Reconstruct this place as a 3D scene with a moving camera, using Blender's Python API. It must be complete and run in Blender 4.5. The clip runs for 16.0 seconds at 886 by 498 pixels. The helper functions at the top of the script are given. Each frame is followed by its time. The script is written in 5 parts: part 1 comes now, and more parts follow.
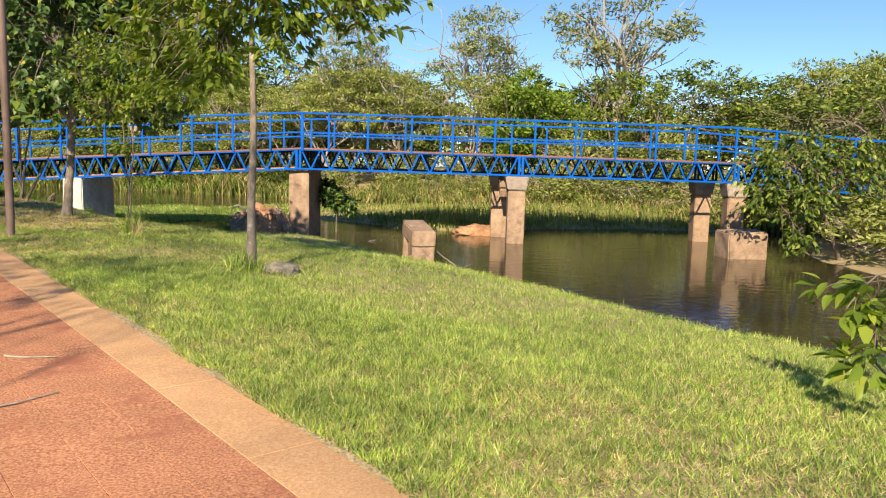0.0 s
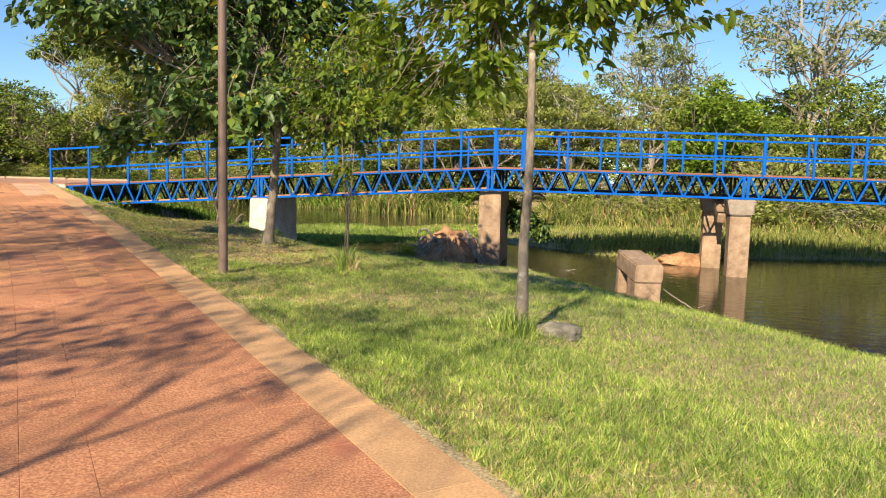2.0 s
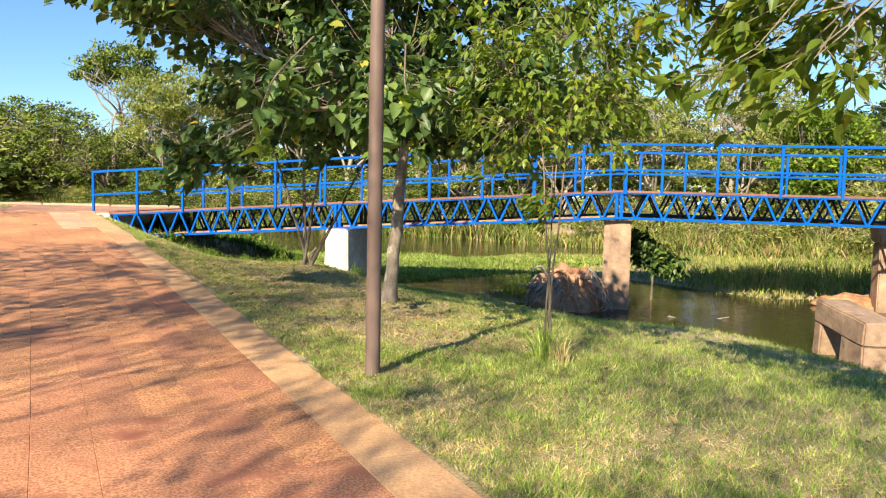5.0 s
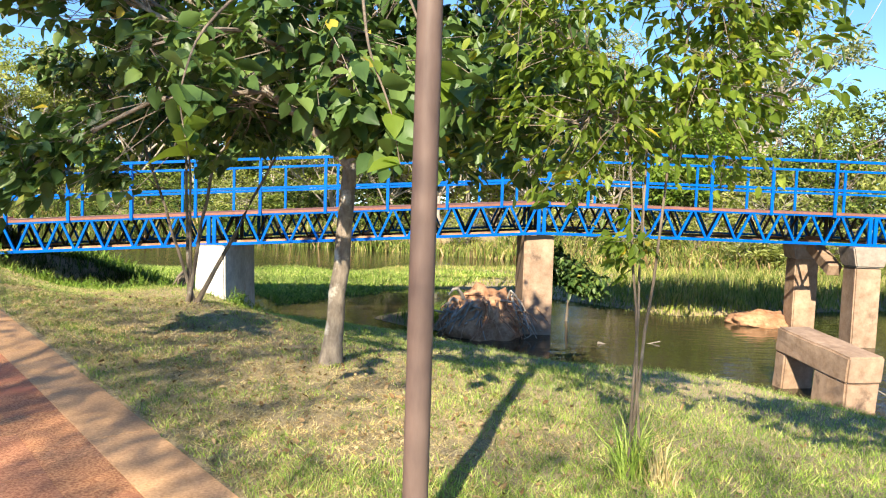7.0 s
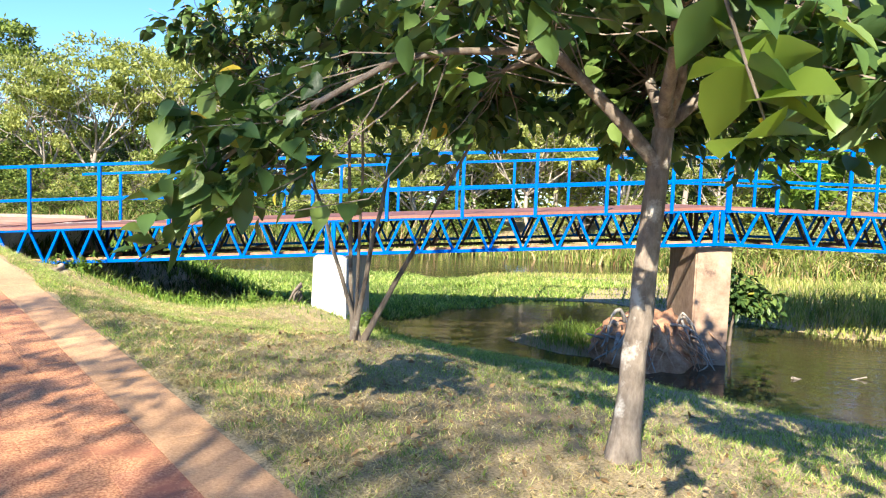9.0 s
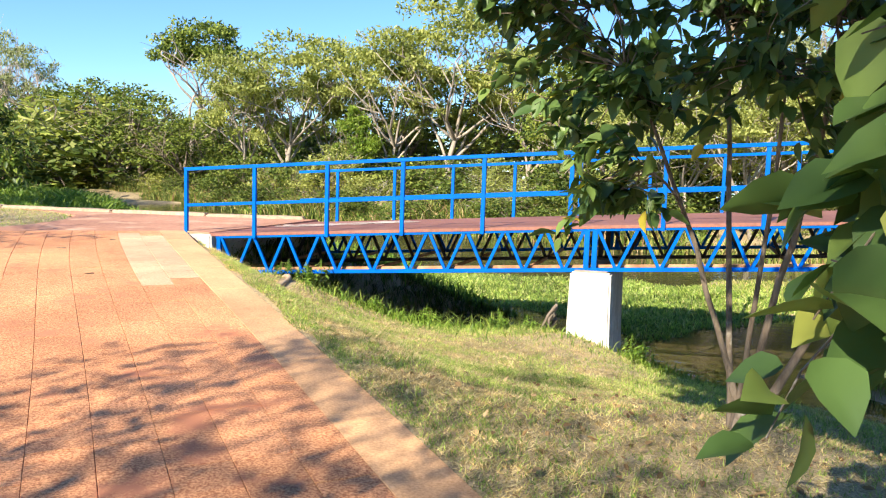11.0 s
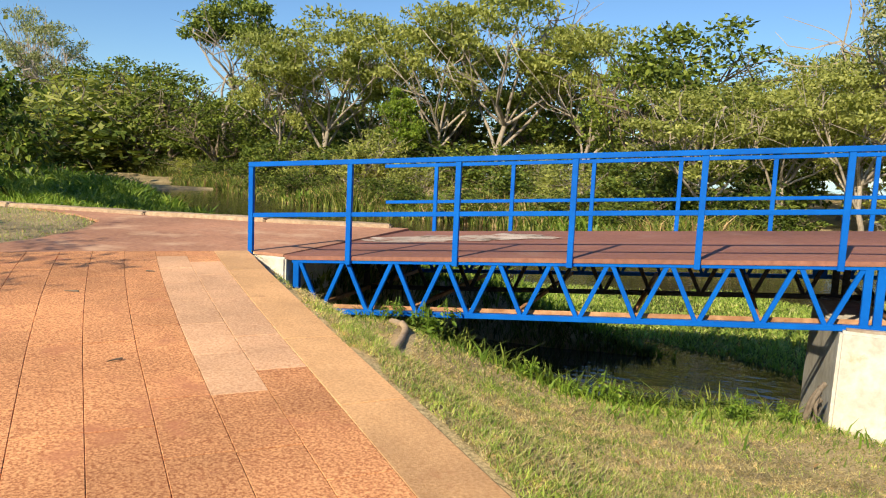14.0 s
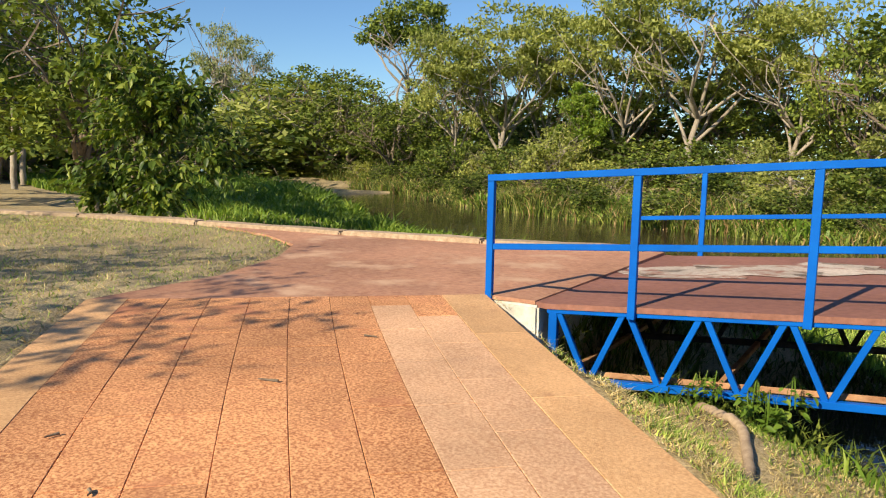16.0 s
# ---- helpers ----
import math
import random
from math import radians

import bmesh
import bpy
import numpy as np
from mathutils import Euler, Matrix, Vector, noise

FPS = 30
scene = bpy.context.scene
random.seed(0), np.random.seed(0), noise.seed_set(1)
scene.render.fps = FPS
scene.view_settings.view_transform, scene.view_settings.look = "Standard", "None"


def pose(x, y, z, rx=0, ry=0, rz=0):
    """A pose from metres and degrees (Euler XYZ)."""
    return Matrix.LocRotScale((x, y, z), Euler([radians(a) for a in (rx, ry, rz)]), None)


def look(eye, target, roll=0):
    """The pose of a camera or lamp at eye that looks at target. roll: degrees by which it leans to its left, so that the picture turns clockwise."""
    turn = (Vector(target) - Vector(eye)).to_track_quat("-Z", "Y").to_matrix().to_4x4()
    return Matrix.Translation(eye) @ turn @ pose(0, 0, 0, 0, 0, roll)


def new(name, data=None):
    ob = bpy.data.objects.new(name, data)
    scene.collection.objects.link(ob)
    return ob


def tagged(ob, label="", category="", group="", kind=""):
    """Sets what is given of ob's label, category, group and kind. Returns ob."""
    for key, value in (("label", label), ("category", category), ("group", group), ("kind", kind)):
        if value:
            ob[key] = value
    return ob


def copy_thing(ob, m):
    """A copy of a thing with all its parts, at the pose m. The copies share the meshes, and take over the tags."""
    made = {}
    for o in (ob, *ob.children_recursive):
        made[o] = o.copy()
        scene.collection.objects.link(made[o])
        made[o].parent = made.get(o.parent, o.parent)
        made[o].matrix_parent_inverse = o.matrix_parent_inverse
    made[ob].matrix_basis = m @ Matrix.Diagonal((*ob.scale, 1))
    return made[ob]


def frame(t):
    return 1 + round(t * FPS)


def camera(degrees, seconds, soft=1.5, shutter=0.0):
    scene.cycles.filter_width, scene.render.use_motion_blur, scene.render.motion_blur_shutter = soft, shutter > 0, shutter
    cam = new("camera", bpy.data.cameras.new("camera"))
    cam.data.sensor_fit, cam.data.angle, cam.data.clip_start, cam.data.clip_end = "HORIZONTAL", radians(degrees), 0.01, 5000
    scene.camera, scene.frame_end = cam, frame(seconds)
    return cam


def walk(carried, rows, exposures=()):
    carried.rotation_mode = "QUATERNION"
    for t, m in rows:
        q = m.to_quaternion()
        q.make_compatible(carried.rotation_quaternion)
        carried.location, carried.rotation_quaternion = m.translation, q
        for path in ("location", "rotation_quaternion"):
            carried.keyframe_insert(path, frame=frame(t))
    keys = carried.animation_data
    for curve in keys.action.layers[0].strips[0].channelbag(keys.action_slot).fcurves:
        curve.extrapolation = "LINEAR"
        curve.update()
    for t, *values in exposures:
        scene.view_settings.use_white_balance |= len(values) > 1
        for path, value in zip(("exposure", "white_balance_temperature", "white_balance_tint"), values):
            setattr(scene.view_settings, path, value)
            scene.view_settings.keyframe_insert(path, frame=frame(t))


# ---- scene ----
cam = camera(61.0, 16.0, soft=1.15)
METRES, EYE, TILT, LEAN, TURN = 24.0, 1.5, 0.0, 0.0, 0.0
ROWS = [
    (0.0, 0.0, 0.0, 0.0, 0.19, -6.94, -1.55),
    (0.5, -0.0164, 0.0259, -0.0, 1.68, -6.72, -1.77),
    (1.0, -0.0369, 0.0486, 0.0008, 3.43, -6.47, -1.78),
    (1.5, -0.0574, 0.0716, 0.0021, 6.52, -6.37, -1.77),
    (2.0, -0.0806, 0.0945, 0.0036, 10.92, -6.07, -1.53),
    (2.5, -0.1044, 0.117, 0.0046, 13.91, -5.75, -1.54),
    (3.0, -0.1252, 0.141, 0.0046, 17.03, -5.52, -1.41),
    (5.5, -0.2174, 0.2679, 0.008, 9.78, -4.17, -1.05),
    (6.0, -0.2339, 0.2934, 0.0102, 1.81, -3.88, -1.66),
    (6.5, -0.2519, 0.3194, 0.0115, 1.7, -3.92, -1.65),
    (7.0, -0.2743, 0.3435, 0.0122, 1.61, -4.15, -1.88),
    (7.5, -0.2961, 0.3691, 0.0114, 1.77, -4.48, -2.14),
    (8.0, -0.3176, 0.3941, 0.0118, 1.84, -4.5, -2.33),
    (8.5, -0.3375, 0.4194, 0.0128, 2.03, -4.44, -2.37),
    (9.0, -0.3605, 0.4429, 0.0131, 5.41, -4.46, -2.12),
    (9.5, -0.3802, 0.4674, 0.0149, 7.81, -4.68, -1.88),
    (10.0, -0.4014, 0.49, 0.0165, 13.12, -4.86, -1.28),
    (12.5, -0.5051, 0.5925, 0.0204, 19.62, -6.34, -2.06),
    (13.0, -0.5248, 0.6159, 0.0215, 19.4, -6.49, -2.58),
    (13.5, -0.5459, 0.6406, 0.0227, 19.45, -6.66, -2.43),
    (14.0, -0.5679, 0.6636, 0.0235, 19.97, -6.89, -2.54),
    (14.5, -0.5897, 0.6868, 0.0252, 24.91, -7.25, -1.74),
    (15.0, -0.6129, 0.7069, 0.0265, 27.52, -7.09, -1.55),
    (15.5, -0.6339, 0.7275, 0.0255, 30.93, -7.16, -1.24),
    (16.0, -0.6575, 0.7465, 0.0252, 32.35, -7.36, -1.11),
]
walk(cam, [(t, pose(0, 0, EYE, TILT, LEAN, TURN) @ pose(METRES * x, METRES * y, METRES * z, 90 + pitch, roll, yaw)) for t, x, y, z, yaw, pitch, roll in ROWS],
     exposures=[(0.0, 0.74, 6800, 11), (1.5, 0.74, 6850, 9), (3.0, 0.89, 6850, 8), (5.5, 1.11, 6600, 8), (7.0, 1.32, 6300, 9), (9.0, 1.60, 5850, 11), (10.0, 1.52, 5950, 12), (12.5, 0.90, 6650, 8), (14.5, 0.56, 6900, 7), (16.0, 0.56, 6900, 7)])

# ---- light ----
SUN_FROM = Vector((-0.20, -1.0, 0.64)).normalized()
world = bpy.data.worlds.new("sky")
scene.world = world
world.use_nodes = True
wn, wl = world.node_tree.nodes, world.node_tree.links
wn.clear()
w_sky = wn.new("ShaderNodeTexSky")
w_sky.sky_type = "NISHITA"
w_sky.sun_disc = False
w_sky.sun_elevation = math.asin(SUN_FROM.z)
w_sky.sun_rotation = math.atan2(SUN_FROM.x, SUN_FROM.y)
w_sky.air_density, w_sky.dust_density, w_sky.ozone_density = 1.0, 0.0, 4.0
w_bg = wn.new("ShaderNodeBackground")
w_bg.inputs["Strength"].default_value = 0.076
w_out = wn.new("ShaderNodeOutputWorld")
w_tint = wn.new("ShaderNodeMix")
w_tint.data_type, w_tint.blend_type = "RGBA", "MULTIPLY"
w_tint.inputs[0].default_value = 1.0
w_tint.inputs[7].default_value = (0.80, 0.99, 1.22, 1)
wl.new(w_sky.outputs[0], w_tint.inputs[6])
wl.new(w_tint.outputs[2], w_bg.inputs["Color"])
wl.new(w_bg.outputs[0], w_out.inputs["Surface"])
sun_data = bpy.data.lights.new("sun", "SUN")
sun_data.energy, sun_data.angle, sun_data.color = 5.0, radians(0.55), (1.0, 0.875, 0.66)
sun = new("sun", sun_data)
sun.matrix_world = look(SUN_FROM * 60, (0, 0, 0))


# ---- materials ----
def ramp(nt, fac, stops):
    r = nt.nodes.new("ShaderNodeValToRGB")
    while len(r.color_ramp.elements) < len(stops):
        r.color_ramp.elements.new(0.5)
    for e, (p, c) in zip(r.color_ramp.elements, stops):
        e.position, e.color = p, (*c, 1)
    nt.links.new(fac, r.inputs[0])
    return r.outputs[0]


def mixed(nt, fac, a, b, mode="MIX"):
    m = nt.nodes.new("ShaderNodeMix")
    m.data_type, m.blend_type = "RGBA", mode
    for socket, value in ((m.inputs[0], fac), (m.inputs[6], a), (m.inputs[7], b)):
        if isinstance(value, (int, float)):
            socket.default_value = value
        elif isinstance(value, tuple):
            socket.default_value = (*value, 1)
        else:
            nt.links.new(value, socket)
    return m.outputs[2]


def noise_tex(nt, scale, detail=4.0, rough=0.6, coord=None, stretch=None):
    n = nt.nodes.new("ShaderNodeTexNoise")
    n.inputs["Scale"].default_value, n.inputs["Detail"].default_value, n.inputs["Roughness"].default_value = scale, detail, rough
    if coord is None:
        coord = nt.nodes.new("ShaderNodeNewGeometry").outputs["Position"]
    if stretch:
        m = nt.nodes.new("ShaderNodeMapping")
        m.inputs["Scale"].default_value = stretch
        nt.links.new(coord, m.inputs["Vector"])
        coord = m.outputs[0]
    nt.links.new(coord, n.inputs["Vector"])
    return n.outputs["Fac"]


def bumped(nt, bsdf, height, strength, distance=0.01):
    b = nt.nodes.new("ShaderNodeBump")
    b.inputs["Strength"].default_value, b.inputs["Distance"].default_value = strength, distance
    nt.links.new(height, b.inputs["Height"])
    nt.links.new(b.outputs[0], bsdf.inputs["Normal"])


def material(name, rough=0.8, metal=0.0, spec=0.5):
    m = bpy.data.materials.new(name)
    m.use_nodes = True
    nt = m.node_tree
    b = nt.nodes["Principled BSDF"]
    b.inputs["Roughness"].default_value, b.inputs["Metallic"].default_value = rough, metal
    b.inputs["Specular IOR Level"].default_value = spec
    return m, nt, b


def rough_surface(name, dark, light, fine, coarse, rough=0.85, bump=0.4, distance=0.01, vary=0.0, stain=None, stain_at=0.62, stretch=None, spread=0.18):
    """Grain at one scale, blotches at another, an optional stain, relief from the grain."""
    m, nt, b = material(name, rough, spec=0.3)
    g = noise_tex(nt, fine, 6, 0.7, stretch=stretch)
    c = noise_tex(nt, coarse, 4, 0.6)
    mid = tuple((p + q) / 2 for p, q in zip(dark, light))
    base = ramp(nt, g, [(0.5 - spread, dark), (0.5, mid), (0.5 + spread, light)])
    shade = ramp(nt, c, [(0.3, (0.68, 0.68, 0.68)), (0.7, (1.15, 1.15, 1.15))])
    col = mixed(nt, 1.0, base, shade, "MULTIPLY")
    if stain:
        s = ramp(nt, noise_tex(nt, coarse * 2.3, 6, 0.65), [(stain_at, (0, 0, 0)), (stain_at + 0.12, (1, 1, 1))])
        col = mixed(nt, s, col, stain)
    if vary:
        r = nt.nodes.new("ShaderNodeObjectInfo").outputs["Random"]
        v = ramp(nt, r, [(0, (1 - vary, 1 - vary, 1 - vary)), (1, (1 + vary, 1 + vary * 0.9, 1 + vary * 0.8))])
        col = mixed(nt, 1.0, col, v, "MULTIPLY")
    nt.links.new(col, b.inputs["Base Color"])
    bumped(nt, b, g, bump, distance)
    return m


def leafy(name, stops, through_light=0.35, rough=0.45, patch=0.6, clump=0.0):
    """Leaves: each island its own shade, some light passing through."""
    m, nt, b = material(name, rough, spec=0.35)
    isl = nt.nodes.new("ShaderNodeNewGeometry").outputs["Random Per Island"]
    col = ramp(nt, isl, stops)
    big = ramp(nt, noise_tex(nt, patch, 3), [(0.3, (0.72, 0.75, 0.7)), (0.7, (1.22, 1.18, 1.1))])
    col = mixed(nt, 1.0, col, big, "MULTIPLY")
    if clump:
        tuft_shade = ramp(nt, noise_tex(nt, clump, 4, 0.7), [(0.36, (0.50, 0.56, 0.55)), (0.52, (1.0, 1.0, 1.0)), (0.66, (1.40, 1.32, 1.2))])
        col = mixed(nt, 1.0, col, tuft_shade, "MULTIPLY")
    nt.links.new(col, b.inputs["Base Color"])
    t = nt.nodes.new("ShaderNodeBsdfTranslucent")
    warm = mixed(nt, 1.0, col, (1.25, 1.3, 0.55), "MULTIPLY")
    nt.links.new(warm, t.inputs["Color"])
    mix = nt.nodes.new("ShaderNodeMixShader")
    mix.inputs[0].default_value = through_light
    nt.links.new(b.outputs[0], mix.inputs[1])
    nt.links.new(t.outputs[0], mix.inputs[2])
    nt.links.new(mix.outputs[0], nt.nodes["Material Output"].inputs["Surface"])
    return m


M_EARTH = rough_surface("grassy_earth", (0.21, 0.165, 0.085), (0.60, 0.47, 0.28), 46.0, 0.45, 0.95, 0.6, 0.02, stain=(0.54, 0.38, 0.22), stain_at=0.58, spread=0.13)
M_TILE = rough_surface("red_path_slab", (0.36, 0.125, 0.055), (0.84, 0.43, 0.205), 62.0, 0.7, 0.85, 0.4, 0.005, vary=0.10, stain=(0.47, 0.19, 0.10), stain_at=0.56, spread=0.11)
M_TILE_RED = rough_surface("worn_red_slab", (0.32, 0.115, 0.055), (0.71, 0.34, 0.18), 62.0, 0.7, 0.85, 0.4, 0.005, stain=(0.38, 0.14, 0.08), stain_at=0.55, spread=0.12)
M_PALE = rough_surface("pale_path_slab", (0.56, 0.29, 0.165), (0.84, 0.53, 0.33), 58.0, 0.7, 0.85, 0.4, 0.005, vary=0.06, spread=0.12)
M_BORDER = rough_surface("path_border", (0.50, 0.26, 0.12), (0.80, 0.49, 0.26), 55.0, 0.8, 0.9, 0.5, 0.006, vary=0.08, stain=(0.40, 0.19, 0.10))
M_JOINT = rough_surface("joint_mortar", (0.26, 0.12, 0.065), (0.48, 0.25, 0.14), 30.0, 1.0, 0.95, 0.4)
M_PLAZA = rough_surface("red_concrete_screed", (0.36, 0.165, 0.105), (0.56, 0.30, 0.19), 14.0, 0.5, 0.8, 0.3, 0.005, stain=(0.58, 0.36, 0.24), stain_at=0.54)
M_DECK = rough_surface("bridge_deck_screed", (0.22, 0.095, 0.07), (0.34, 0.155, 0.115), 14.0, 0.35, 0.75, 0.25, 0.004, stain=(0.30, 0.17, 0.13), stain_at=0.6)
M_LIME = rough_surface("pale_cement_spill", (0.42, 0.33, 0.27), (0.66, 0.56, 0.48), 20.0, 1.2, 0.85, 0.3, 0.004, stain=(0.30, 0.15, 0.11), stain_at=0.5)
M_CONC = rough_surface("weathered_concrete", (0.27, 0.21, 0.165), (0.46, 0.38, 0.31), 7.0, 0.9, 0.9, 0.45, 0.01, stain=(0.16, 0.12, 0.09), stain_at=0.60)
M_RUST = rough_surface("mud_stained_concrete", (0.28, 0.18, 0.115), (0.46, 0.32, 0.22), 6.0, 1.1, 0.9, 0.5, 0.012, stain=(0.15, 0.10, 0.07), stain_at=0.6)
M_WHITE = rough_surface("whitewashed_concrete", (0.50, 0.46, 0.40), (0.72, 0.69, 0.63), 8.0, 1.2, 0.85, 0.35, 0.008, stain=(0.50, 0.38, 0.26), stain_at=0.60)
M_KERB = rough_surface("kerb_concrete", (0.30, 0.21, 0.14), (0.54, 0.41, 0.29), 14.0, 0.7, 0.9, 0.5, 0.01, stain=(0.30, 0.2, 0.13))
M_ROCK = rough_surface("grey_rock", (0.15, 0.135, 0.105), (0.34, 0.30, 0.24), 8.0, 2.0, 0.9, 0.8, 0.02)
M_MUD = rough_surface("red_clay", (0.32, 0.145, 0.07), (0.60, 0.35, 0.20), 7.0, 1.3, 0.95, 0.8, 0.03)
M_BARK = rough_surface("bark", (0.10, 0.075, 0.055), (0.30, 0.24, 0.18), 16.0, 1.5, 0.95, 0.9, 0.015, stretch=(1, 1, 0.25), stain=(0.42, 0.39, 0.33), stain_at=0.63)
M_MOTTLED = rough_surface("mottled_bark", (0.13, 0.10, 0.078), (0.34, 0.28, 0.22), 16.0, 1.8, 0.95, 0.8, 0.012, stretch=(1, 1, 0.4), stain=(0.52, 0.48, 0.42), stain_at=0.57)
M_PALEBARK = rough_surface("pale_bark", (0.22, 0.18, 0.14), (0.48, 0.42, 0.35), 14.0, 1.2, 0.9, 0.6, 0.012, stretch=(1, 1, 0.3))
M_POLE = rough_surface("brown_painted_steel", (0.13, 0.085, 0.07), (0.20, 0.14, 0.115), 5.0, 1.0, 0.55, 0.1, 0.003, stretch=(1, 1, 0.2))
# Near-black steel: the shade under the deck is put into its colour.
M_SHADE_STEEL = rough_surface("shade_dark_steel", (0.03, 0.022, 0.02), (0.09, 0.06, 0.05), 18.0, 1.5, 0.7, 0.2, 0.003)
M_STRAW = leafy("dry_straw", [(0, (0.32, 0.23, 0.11)), (0.6, (0.60, 0.48, 0.24)), (1, (0.74, 0.63, 0.40))], 0.2, 0.8, 0.6, 9.0)
M_LITTER = leafy("dry_leaf", [(0, (0.16, 0.09, 0.04)), (0.6, (0.34, 0.22, 0.11)), (1, (0.52, 0.38, 0.22))], 0.1, 0.8)
M_GRASS = leafy("lawn_grass", [(0, (0.13, 0.21, 0.04)), (0.5, (0.32, 0.455, 0.09)), (0.82, (0.50, 0.585, 0.165)), (1, (0.70, 0.65, 0.33))], 0.35, 0.6, 0.5, 7.0)
M_REED = leafy("marsh_reed", [(0, (0.14, 0.20, 0.04)), (0.45, (0.28, 0.34, 0.075)), (0.72, (0.42, 0.41, 0.14)), (1, (0.52, 0.41, 0.21))], 0.3, 0.6, 0.25, 1.6)
M_WEED = leafy("green_weeds", [(0, (0.08, 0.15, 0.02)), (0.6, (0.17, 0.28, 0.035)), (1, (0.30, 0.38, 0.07))], 0.3, 0.5, 0.4)
M_LEAF_DARK = leafy("broad_leaf_dark", [(0, (0.045, 0.09, 0.028)), (0.6, (0.095, 0.165, 0.045)), (0.975, (0.20, 0.28, 0.075)), (1, (0.55, 0.42, 0.05))], 0.24, 0.42)
M_LEAF_LIGHT = leafy("broad_leaf_light", [(0, (0.085, 0.14, 0.018)), (0.6, (0.18, 0.26, 0.035)), (0.98, (0.31, 0.37, 0.06)), (1, (0.60, 0.43, 0.04))], 0.42, 0.4)
M_LEAF_BUSH = leafy("bush_leaf", [(0, (0.04, 0.075, 0.014)), (0.55, (0.105, 0.165, 0.025)), (1, (0.32, 0.37, 0.07))], 0.3, 0.45)
M_FAR_OLIVE = leafy("far_olive_foliage", [(0, (0.16, 0.18, 0.045)), (0.6, (0.35, 0.385, 0.115)), (1, (0.52, 0.53, 0.20))], 0.42, 0.7, 0.15)
M_FAR_GREEN = leafy("far_green_foliage", [(0, (0.055, 0.085, 0.012)), (0.6, (0.15, 0.205, 0.03)), (1, (0.29, 0.34, 0.06))], 0.18, 0.7, 0.15)
M_FAR_BRIGHT = leafy("far_bright_foliage", [(0, (0.10, 0.17, 0.02)), (0.6, (0.20, 0.30, 0.035)), (1, (0.32, 0.40, 0.06))], 0.35, 0.6, 0.2)
# Darker than the other greens: undergrowth shade is put into the leaf colour.
M_UNDER = leafy("shade_toned_undergrowth", [(0, (0.035, 0.06, 0.010)), (0.6, (0.105, 0.155, 0.024)), (1, (0.26, 0.30, 0.06))], 0.15, 0.7, 0.2)
M_FAR_GREY = leafy("far_grey_foliage", [(0, (0.15, 0.18, 0.08)), (0.6, (0.28, 0.31, 0.14)), (1, (0.42, 0.43, 0.24))], 0.3, 0.7, 0.2)


def blue_paint():
    m, nt, b = material("blue_gloss_paint", 0.45, spec=0.12)
    c = noise_tex(nt, 3.0, 5)
    col = ramp(nt, c, [(0.3, (0.0, 0.085, 0.42)), (0.7, (0.0, 0.125, 0.55))])
    s = ramp(nt, noise_tex(nt, 22.0, 6, 0.7), [(0.66, (0, 0, 0)), (0.74, (1, 1, 1))])
    nt.links.new(mixed(nt, s, col, (0.012, 0.09, 0.30)), b.inputs["Base Color"])
    bumped(nt, b, noise_tex(nt, 40.0, 4), 0.12, 0.003)
    return m


def river_water():
    m, nt, b = material("brown_river_water", 0.03, spec=0.5)
    c = noise_tex(nt, 0.25, 4)
    nt.links.new(ramp(nt, c, [(0.35, (0.036, 0.029, 0.015)), (0.65, (0.060, 0.048, 0.025))]), b.inputs["Base Color"])
    b.inputs["IOR"].default_value = 1.33
    h = noise_tex(nt, 2.2, 3, 0.5, stretch=(1, 1.8, 1))
    bumped(nt, b, h, 0.20, 0.05)
    return m


M_BLUE, M_WATER = blue_paint(), river_water()


# ---- mesh helpers ----
def mesh_of(name, verts, faces):
    """A mesh from vertices and rows of equal-sided faces (numpy)."""
    verts, faces = np.asarray(verts, dtype=np.float32), np.asarray(faces, dtype=np.int32)
    me = bpy.data.meshes.new(name)
    n, k = faces.shape
    me.vertices.add(len(verts))
    me.vertices.foreach_set("co", verts.ravel())
    me.loops.add(n * k)
    me.loops.foreach_set("vertex_index", faces.ravel())
    me.polygons.add(n)
    me.polygons.foreach_set("loop_start", np.arange(0, n * k, k, dtype=np.int32))
    me.polygons.foreach_set("use_smooth", np.zeros(n, dtype=bool))
    me.update(calc_edges=True)
    return me


def solid(name, verts, faces, mat, parent=None, label="", smooth=False):
    me = verts if faces is None else mesh_of(name, verts, faces)
    if not me.materials:
        me.materials.append(mat)
    if smooth:
        me.polygons.foreach_set("use_smooth", np.ones(len(me.polygons), dtype=bool))
    ob = new(name, me)
    if parent is not None:
        ob.parent = parent
    return tagged(ob, label)


def part(name, bm, mat, parent=None, label="", smooth=False):
    me = bpy.data.meshes.new(name)
    bm.to_mesh(me)
    bm.free()
    return solid(name, me, None, mat, parent, label, smooth)


def thing(name, label, category, group="", at=(0, 0, 0)):
    ob = new(name)
    ob.location = at
    return tagged(ob, label, category, group)


def box_bm(sx, sy, sz, bevel=0.01, centre=(0, 0, 0), segments=1):
    bm = bmesh.new()
    bmesh.ops.create_cube(bm, size=1, matrix=Matrix.Translation(centre) @ Matrix.Diagonal((sx, sy, sz, 1)))
    if bevel:
        bmesh.ops.bevel(bm, geom=bm.edges[:], offset=bevel, segments=segments, affect="EDGES")
    return bm


def rough_up(bm, amount, scale, cuts=0):
    if cuts:
        bmesh.ops.subdivide_edges(bm, edges=bm.edges[:], cuts=cuts, use_grid_fill=True)
    for v in bm.verts:
        v.co += noise.noise_vector(v.co * scale) * amount
    return bm


